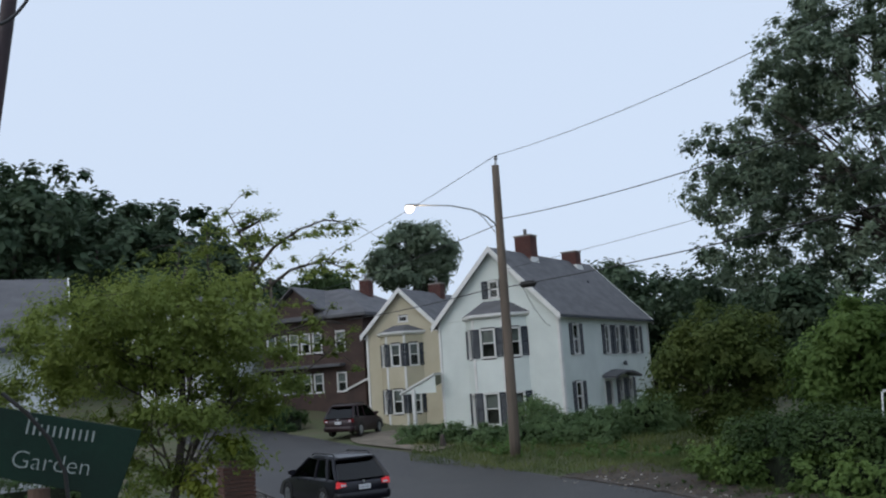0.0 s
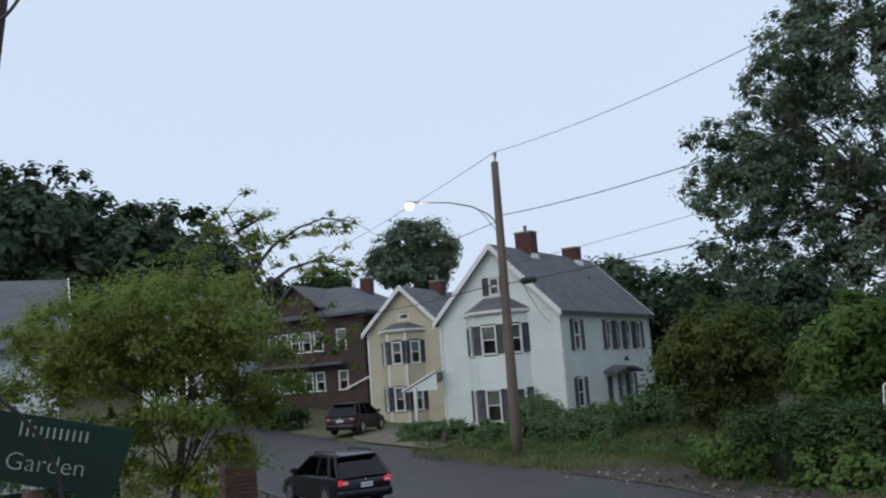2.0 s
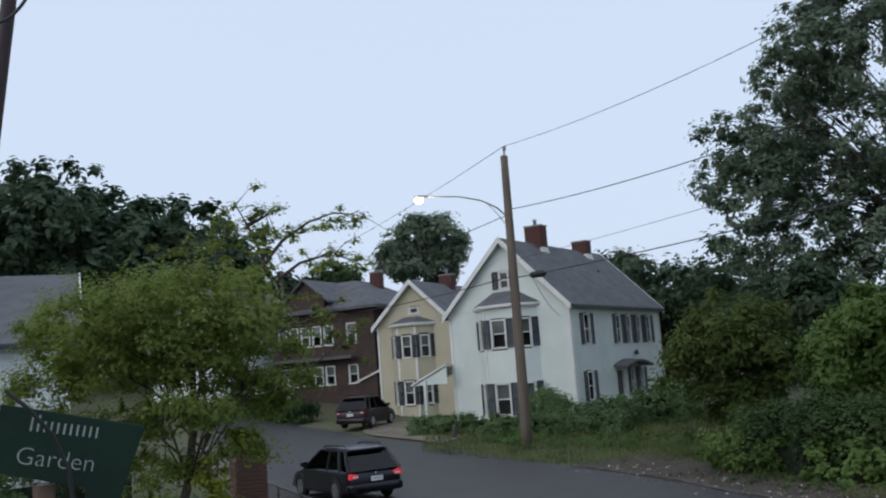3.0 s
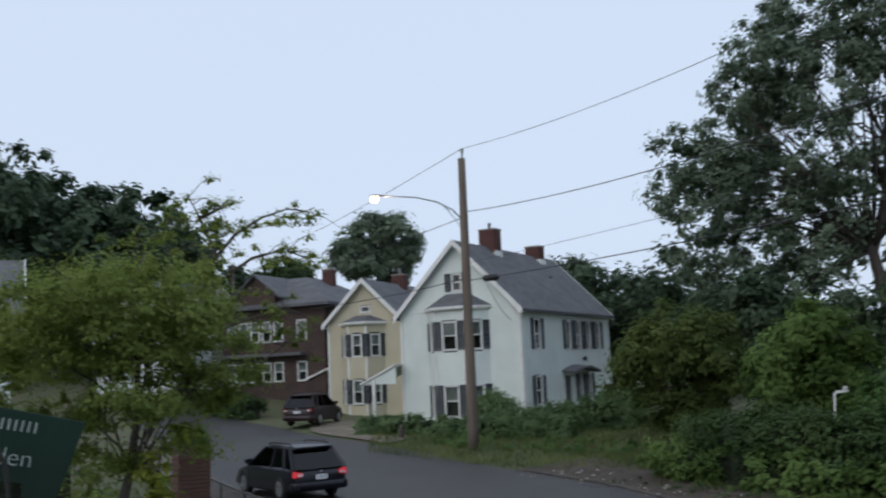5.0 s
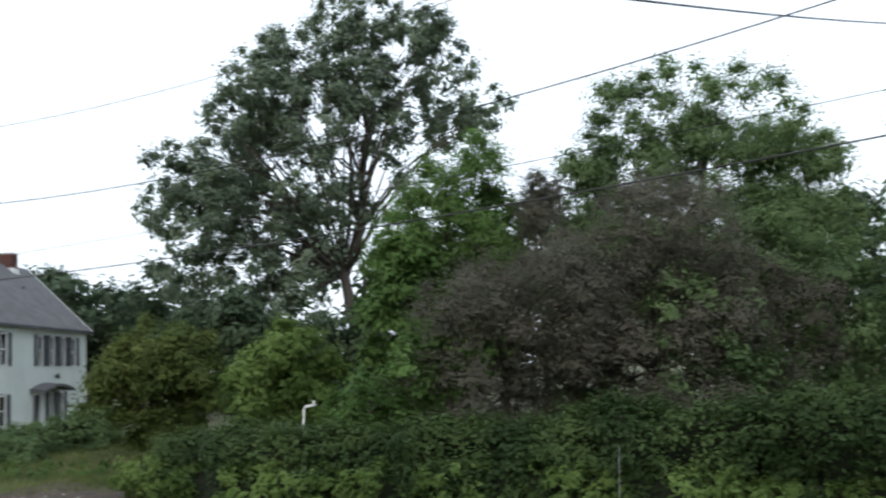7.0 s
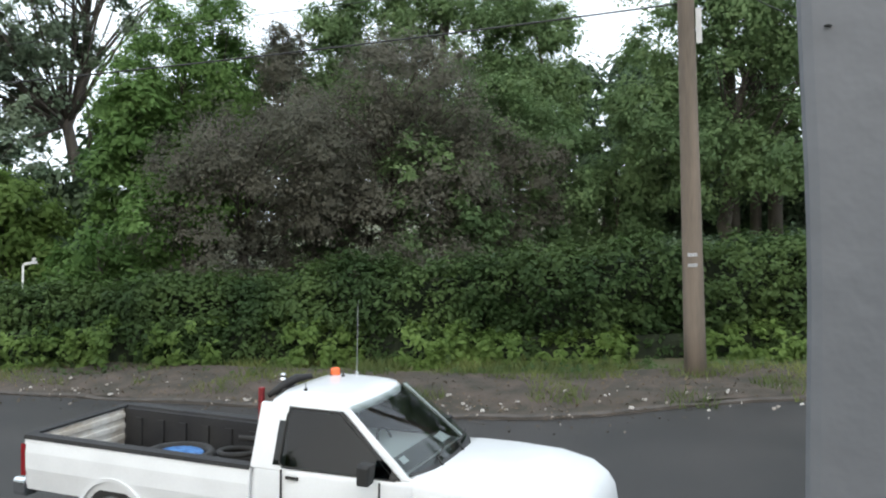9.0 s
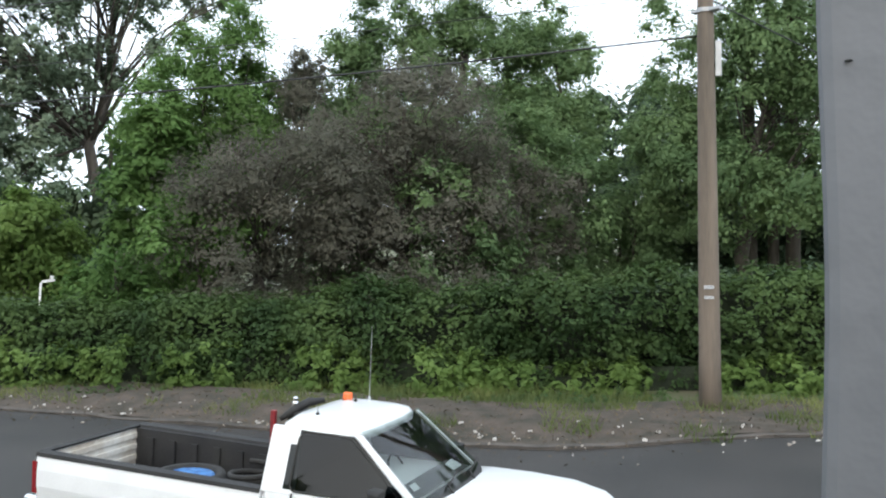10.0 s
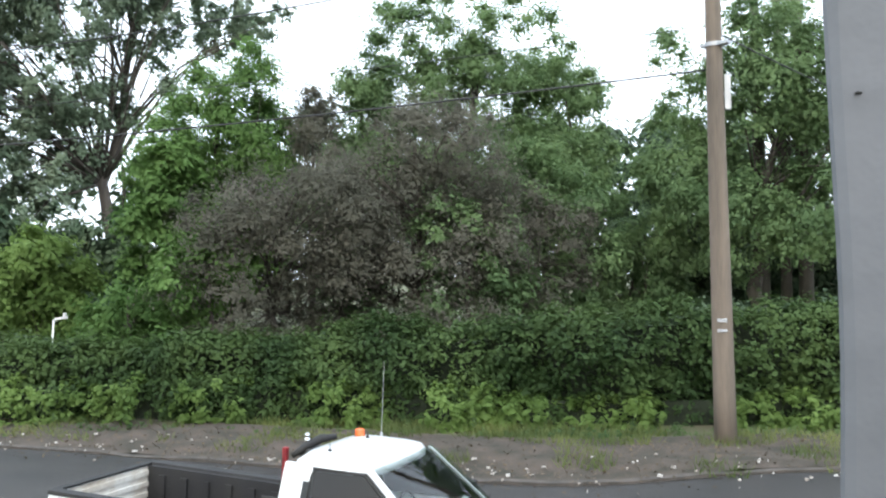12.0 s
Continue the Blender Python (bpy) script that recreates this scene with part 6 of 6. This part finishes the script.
# white pipe with a bracket above the hedge
wx, wy = polar(27.3, 27.5)
pipe = thing("white_pipe", pose(wx, wy, height(wx, wy)), "white pipe with an angled fixture above the hedge", "pipe")
zz = 3.6 - 27.5 * math.tan(radians(2.3)) - height(wx, wy)
m = Mesh()
m.tube([(-0.16, 0.08, 0), (0.0, 0, zz)], 0.032, 8)
part("stem", m, M_TRIM, pipe, smooth=True)
m = Mesh()
m.loft([[(0.02 + 0.35 * t, -0.15 * t, zz + 0.02 + 0.05 * t + dz) for dz in (-0.04, 0.04)] + [(0.02 + 0.35 * t + 0.03, -0.15 * t + 0.07, zz + 0.02 + 0.05 * t + dz) for dz in (0.04, -0.04)] for t in (0, 1)])
m.box(0.25, 0.34, -0.16, -0.06, zz + 0.08, zz + 0.2)
part("fixture", m, M_TRIM, pipe)

rs = np.random.RandomState(71)
m = Mesh()
for i in range(280):
    t = rs.uniform(0, 1)
    pts = resample(FAR_LOW, 1.0)
    p = pts[int(t * (len(pts) - 2))]
    off = abs(rs.normal()) * 0.8 * rs.uniform() + 0.08 if rs.uniform() < 0.85 else -rs.uniform(0.1, 0.8)
    x, y = p.x + off * 0.94 + rs.normal() * 0.3, p.y + off * 0.34 + rs.uniform(-0.5, 0.5)
    s = 0.015 + 0.06 * rs.uniform() ** 2
    a = rs.uniform(0, 6.28)
    z = height(x, y) + (0.125 if off > 0 else 0.06)
    m.hexa([(x + s * math.cos(a + q), y + s * math.sin(a + q) * 0.7, z + rs.uniform(-0.01, 0.03)) for q in (0, 1.4, 3.0, 4.6)], [(x + s * 0.7 * math.cos(a + q), y + s * 0.6 * math.sin(a + q), z + 0.02 + rs.uniform(0, 0.03)) for q in (0, 1.4, 3.0, 4.6)])
M_LITTER = mat("pale_litter", (0.55, 0.53, 0.5), (0.2, 0.16, 0.12), 5, 0.8, 0.1, rnd=0.6, island=True)
tagged(part("litter", m, M_LITTER), "scraps of pale litter and dead leaves on the verge", "litter", kind="stuff")

# low hydrant-like stump on the far corner
sx_, sy_ = polar(-0.9, 39)
st_ = thing("verge_stump", pose(sx_, sy_, height(sx_, sy_)), "short dark stump on the street corner", "stump")
m = Mesh()
m.lathe([(0.16, -0.05), (0.14, 0.2), (0.1, 0.45), (0.11, 0.55), (0.03, 0.6)], (0, 0, 0), 9)
part("stub", m, M_BARK, st_, smooth=True)


# ---- garden by the camera ----
def spot(az, el, d):
    x, y = polar(az, d)
    return Vector((x, y, 3.6 + d * math.tan(radians(el))))


M_SIGN = mat("dark_green_sign_paint", (0.004, 0.030, 0.017), (0.003, 0.018, 0.011), 3, 0.85, 0.1, 40)
M_CHALK = mat("white_sign_paint", (0.42, 0.47, 0.45), (0.26, 0.31, 0.29), 9, 0.7, 0.1, 80)
M_POSTWOOD = mat("brown_post_wood", (0.16, 0.10, 0.07), (0.09, 0.06, 0.04), 3, 0.9, 0.4, 20, stretch=(3, 3, 0.3))
SD = 3.4
c0 = spot(-25.0, -2.9, SD)
sign = thing("garden_sign", Matrix.Translation(c0) @ Euler((radians(90), 0, radians(21.2))).to_matrix().to_4x4() @ Matrix.Rotation(radians(-12.0), 4, "Z"), "dark green wheelbarrow-shaped garden sign with white hand lettering", "sign")
k = SD * math.tan(radians(1))                           # one degree at the sign
m = Mesh()
prof = [(-6.2, -2.5), (1.9, -3.0), (2.2, -5.2), (4.6, -5.4), (5.9, 2.4), (-6.2, 2.75)]
prof = [(p[0] * k * 0.72 - 0.02, p[1] * k * 0.78) for p in prof]
m.loft([[(x, y, z) for x, y in prof] for z in (-0.012, 0.012)])
part("board", m, M_SIGN, sign, bevel=0.003)
cu = bpy.data.curves.new("lettering", "FONT")
cu.offset = -0.0016
cu.body, cu.size, cu.extrude, cu.align_x = "Garden", 0.092, 0.002, "CENTER"
tmp = new("lettering_source", cu)
bpy.context.view_layer.update()
me = bpy.data.meshes.new_from_object(tmp.evaluated_get(bpy.context.evaluated_depsgraph_get()))
bpy.data.objects.remove(tmp)
me.materials.clear()
me.materials.append(M_CHALK)
word = new("lettering", me)
word.parent = sign
word.location = (-0.06, -0.078, 0.014)
word["label"] = "white hand-painted lettering"
m = Mesh()
for i in range(11):
    x0 = -0.17 + i * 0.023
    m.box(x0, x0 + 0.007, 0.045, 0.06 + (0.045 if i < 2 else 0.025), 0.012, 0.016)
part("painted_bars", m, M_CHALK, sign, "plain white painted bars")
m = Mesh()
m.tube([(0.16 + 0.1 * math.cos(a), -0.36 + 0.1 * math.sin(a), 0.03) for a in (2 * math.pi * i / 24 for i in range(25))], 0.024, 8)
m.box(0.12, 0.2, -0.28, -0.2, -0.01, 0.03)
part("barrow_wheel", m, M_RUBBER, sign, "black ring wheel")
p = spot(-26.9, -5, SD + 0.05)
gpost = thing("sign_post", pose(p.x, p.y, 0), "rough brown wooden post under the sign", "post")
m = Mesh()
m.tube([(0, 0, height(p.x, p.y) - 0.1), (0.005, 0, 1.5), (0, 0, 3.3)], [0.045, 0.043, 0.042], 8)
part("stake", m, M_POSTWOOD, gpost, smooth=True)
m = Mesh()
m.tube([spot(-29.0, 1.0, 3.2), spot(-27.6, -0.3, 3.2), spot(-26.3, -2.0, 3.2), spot(-25.4, -4.2, 3.2), spot(-25.0, -8, 3.2), spot(-25.2, -30, 3.2), (spot(-25.2, 0, 3.2).x, spot(-25.2, 0, 3.2).y, 0)], 0.0075, 7)
tagged(part("garden_hose", m, M_RUBBER, smooth=True), "black garden hose hanging across the sign", "hose")
M_DARKPOLE = mat("dark_red_brown_metal", (0.04, 0.016, 0.02), (0.022, 0.01, 0.013), 3, 0.55, 0.2, 30)
m = Mesh()
m.tube([(-2.590, 3.960, 0), (-2.030, 4.130, 4.65), (-1.940, 4.160, 5.45), (-1.770, 4.210, 7.0)], [0.036, 0.034, 0.033, 0.031], 12)
dp = tagged(part("leaning_pole", m, M_DARKPOLE, smooth=True), "dark red-brown metal pole leaning by the garden", "pole")
cable(spot(-29.2, 23.4, 3.9), spot(-27.2, 25.3, 3.9), 0.03, 0.008, "short dark cable at the leaning pole", "pole_cable")

bx_, by_ = polar(-14.7, 17)
pillar = thing("brick_pillar", pose(bx_, by_, height(bx_, by_), 0, 0, 25), "weathered red brick gate pillar with plants on top", "pillar")
m = Mesh()
m.box(-0.28, 0.28, -0.28, 0.28, -0.1, 2.33)
part("mortar", m, M_KERB, pillar)
brick_me = Mesh().box(-0.1, 0.1, -0.047, 0.047, -0.031, 0.031).data("brick", M_BRICK_P := mat("pillar_brick", (0.15, 0.07, 0.052), (0.085, 0.05, 0.04), 3, 0.9, 0.4, 25, rnd=0.6))
z, odd = 1.06, 0
while z < 2.3:
    for side in range(4):
        for q in range(3):
            a = -0.21 + q * 0.21 + (0.02 if odd else -0.02)
            M4 = Matrix.Rotation(radians(90 * side), 4, "Z") @ Matrix.Translation((a * 0.9, -0.262, z))
            b = new("brick", brick_me)
            b.parent = pillar
            b.matrix_basis = M4
    odd = 1 - odd
    z += 0.078
m = Mesh()
m.box(-0.3, 0.3, -0.3, 0.3, 2.33, 2.38)
part("coping", m, M_BRICK_P, pillar, bevel=0.015)
tree("potted_plant", 81, (bx_, by_), [(0, 0, 2.5, 0.3, 0.3, 0.12)], 34, 60, 0.04, L_MID, "green plants growing on the brick pillar", 0.03, (0, 0, 2.45), (0.1, 0.16), 4, category="plant")
sx_, sy_ = polar(-16.6, 12)
tree("golden_shrub", 82, (sx_, sy_), [(-0.05, 0, 2.5, 0.2, 0.2, 0.22), (0.2, 0, 2.95, 0.24, 0.2, 0.1), (0.0, 0, 2.0, 0.16, 0.2, 0.3)], 26, 60, 0.045, leaf_mat("golden_leaf", (0.13, 0.17, 0.02), (0.3, 0.33, 0.06), 0.45), "golden-green young shrub beside the pillar", 0.03, None, (0.12, 0.24), 12, category="shrub")
sx_, sy_ = polar(-21.5, 8)
tree("garden_shrub", 83, (sx_, sy_), [(0.3, 0, 2.3, 0.35, 0.35, 0.35), (0.0, 0.2, 1.9, 0.4, 0.35, 0.4)], 30, 60, 0.05, L_LOCUST, "low leafy shrub under the garden tree", 0.03, None, (0.14, 0.26), 8, category="shrub")

# wire fence along the pavement
fence = thing("wire_fence", pose(0, 0, 0), "thin dark chain-link fence beside the pavement", "fence")
fa, fb = Vector((-6.62, 28.17, 0)), Vector((1.0, 10.28, 0))
fl = (fb - fa).length
fd = (fb - fa) / fl
for i in range(9):
    p = fa + fd * fl * i / 8
    m = Mesh()
    m.tube([(p.x, p.y, height(p.x, p.y) - 0.1), (p.x, p.y, 1.22)], 0.025, 7)
    part("post", m, M_WIRE, fence)
m = Mesh()
m.tube([fa + Vector((0, 0, 1.2)), fb + Vector((0, 0, 1.2))], 0.02, 7)
part("top_rail", m, M_WIRE, fence)
m = Mesh()
nn = int(fl / 0.11)
for i in range(nn):
    for s in (-1, 1):
        for h in range(0, 1):
            a, b = i * 0.11, i * 0.11 + s * 1.1
            za, zb_ = 0.08, 1.18
            if b < 0:
                zb_ = za + 1.1 * (a / 1.1)
                b = 0
            if b > fl:
                zb_ = za + (fl - a)
                b = fl
            m.tube([fa + fd * a + Vector((0, 0, za)), fa + fd * b + Vector((0, 0, zb_))], 0.0035, 3, False)
tagged(part("mesh", m, M_WIRE, fence), kind="stuff")

# ---- porch from which the street is seen ----
M_COLUMN = mat("grey_column_paint", (0.15, 0.155, 0.17), (0.118, 0.124, 0.137), 1.6, 0.6, 0.25, 14)
m = Mesh()
m.box(-1.8, 1.75, -2.6, 0.9, 1.75, 1.98)
m.box(-1.7, 1.65, -2.5, 0.8, -0.1, 1.75)
tagged(part("porch_floor", m, M_KERB), "raised porch floor on a solid base", "porch", kind="structure")
col = thing("porch_column", pose(0, 0, 1.98), "grey painted porch column with dents", "column")
ea = spot(77.9, 0, 1.25)
t_ = Vector((math.cos(radians(69.3)), -math.sin(radians(69.3)), 0))
o_ = Vector((math.sin(radians(69.3)), math.cos(radians(69.3)), 0))
m = Mesh()
rings = []
for i in range(40):
    z = i * 3.4 / 39
    wv = 0.004 * noise.noise((z * 1.8, 0, 0)) + 0.012 * math.exp(-((z - 1.55) / 0.28) ** 2)
    ring = []
    for u_, v_ in ((0.0, 0.02), (0.006, 0.006), (0.02, 0.0), (0.2, 0.0), (0.22, 0.02), (0.22, 0.2), (0.0, 0.2)):
        q = ea + t_ * (u_ + (wv if u_ < 0.05 else 0)) + o_ * v_
        ring.append((q.x, q.y, z))
    rings.append(ring)
m.loft(rings)
part("shaft", m, M_COLUMN, col)
m = Mesh()
q = ea + t_ * 0.045 - o_ * 0.001
m.lathe([(0.001, -0.002), (0.006, -0.001), (0.004, 0.001)], (q.x, q.y, 1.86), 8)
part("knot", m, M_RUBBER, col, "small dark dent")
m = Mesh()
m.box(-2.2, 2.2, -2.7, -2.55, -0.1, 5.6)
tagged(part("wall_porch", m, M_SIDING_P), "plain white wall behind the porch", "wall", kind="structure")

M_DRIVE = mat("pale_dirt", (0.22, 0.18, 0.14), (0.12, 0.105, 0.075), 1.1, 0.95, 0.7, 14)
# leafy beds between the porch and the street
sx_, sy_ = polar(-26.5, 9)
tree("bed_shrub", 84, (sx_, sy_), [(-0.5, 0, 1.6, 0.7, 0.5, 0.7), (0.3, 0.1, 1.4, 0.6, 0.5, 0.7), (-1.2, 0, 1.8, 0.6, 0.5, 0.7), (0.9, 0.3, 1.2, 0.5, 0.5, 0.6), (-0.3, 0.1, 2.3, 0.5, 0.4, 0.4), (-0.7, 0, 2.5, 0.5, 0.4, 0.35)], 120, 130, 0.04, L_MID, "dark green shrub in the garden bed behind the sign", 0.05, None, (0.2, 0.4), 14, category="shrub")
sx_, sy_ = polar(-18.5, 15)
tree("bed_shrub", 85, (sx_, sy_), [(-0.8, 0, 0.8, 0.8, 0.6, 0.6), (0.4, 0.1, 0.7, 0.8, 0.6, 0.6), (1.2, 0, 0.6, 0.5, 0.5, 0.5)], 70, 130, 0.045, L_LOCUST, "low green shrub under the garden tree", 0.05, None, (0.2, 0.4), 10, category="shrub")

# dirt drive before the cream house, and a worn patch by the hedge
strip("driveway", [(-1.2, 42.65), (-4.9, 48.19), (-5.6, 51.97)], [(1.2, 46.3), (-2.6, 50.65), (-3.4, 54.19)], M_DRIVE, 0.075, 0.06, "pale dirt drive before the cream house", n=24, category="driveway")

# small white board by the brown house
wx, wy = polar(-11.9, 55)
board = thing("yard_board", pose(wx, wy, height(wx, wy), 0, 0, 12), "white notice board standing in the hedge", "sign")
m = Mesh()
m.box(-0.4, 0.4, -0.02, 0.02, 1.15, 2.25)
part("face", m, M_TRIM, board)
m = Mesh()
m.tube([(-0.3, 0.05, 0), (-0.3, 0.05, 1.6)], 0.03, 6)
part("leg", m, M_POSTWOOD, board)
m = Mesh()
m.tube([(0.3, 0.05, 0), (0.3, 0.05, 1.6)], 0.03, 6)
part("leg", m, M_POSTWOOD, board)

# dead leaves and twigs on the verge
rs = np.random.RandomState(91)
base_line = resample(FAR_LOW, 0.5)
pos = []
for i in range(5200):
    p = base_line[rs.randint(0, len(base_line) - 1)]
    off = 0.15 + 2.9 * rs.uniform() ** 1.3 if rs.uniform() < 0.9 else -rs.uniform(0, 0.5)
    x, y = p.x + off * 0.94 + rs.normal() * 0.25, p.y + off * 0.34 + rs.normal() * 0.25
    pos.append((x, y, height(x, y) + (0.135 if off > 0 else 0.06)))
nrm = rs.normal(size=(len(pos), 3)) * 0.3 + np.array([0, 0, 1.0])
M_DEAD = leaf_mat("dead_leaf", (0.05, 0.04, 0.025), (0.2, 0.15, 0.1), 0.1, 0.8)
tagged(new("leaf_litter", leaf_mesh("leaf_litter", np.array(pos), nrm, 0.035, M_DEAD, rs)), "brown dead leaves strewn over the verge", "leaf litter", kind="stuff")

# dark bare trunks behind the far pole
tx_, ty_ = polar(75.2, 28.6)
snag = thing("bare_tree", pose(tx_, ty_, height(tx_, ty_)), "dark bare many-stemmed tree behind the utility pole", "tree")
for az, r in ((73.9, 0.2), (75.3, 0.17), (76.5, 0.22)):
    x, y = polar(az, 28.6)
    m = Mesh()
    m.tube([(x - tx_, y - ty_, -0.2), (x - tx_ + 0.1, y - ty_, 5), (x - tx_ - 0.05, y - ty_, 10), (x - tx_ + 0.1, y - ty_ + 0.1, 15.5)], [r * 1.2, r, r * 0.9, r * 0.5], 9)
    part("trunk", m, M_BARK, snag, smooth=True)
a_, b_ = spot(73.9, 12.9, 28.5), spot(79.5, 13.4, 25)
m = Mesh()
m.tube([(p.x - tx_, p.y - ty_, p.z) for p in (a_, a_.lerp(b_, 0.5) + Vector((0, 0, 0.12)), b_)], [0.16, 0.15, 0.1], 7)
part("bough", m, M_BARK, snag, smooth=True)
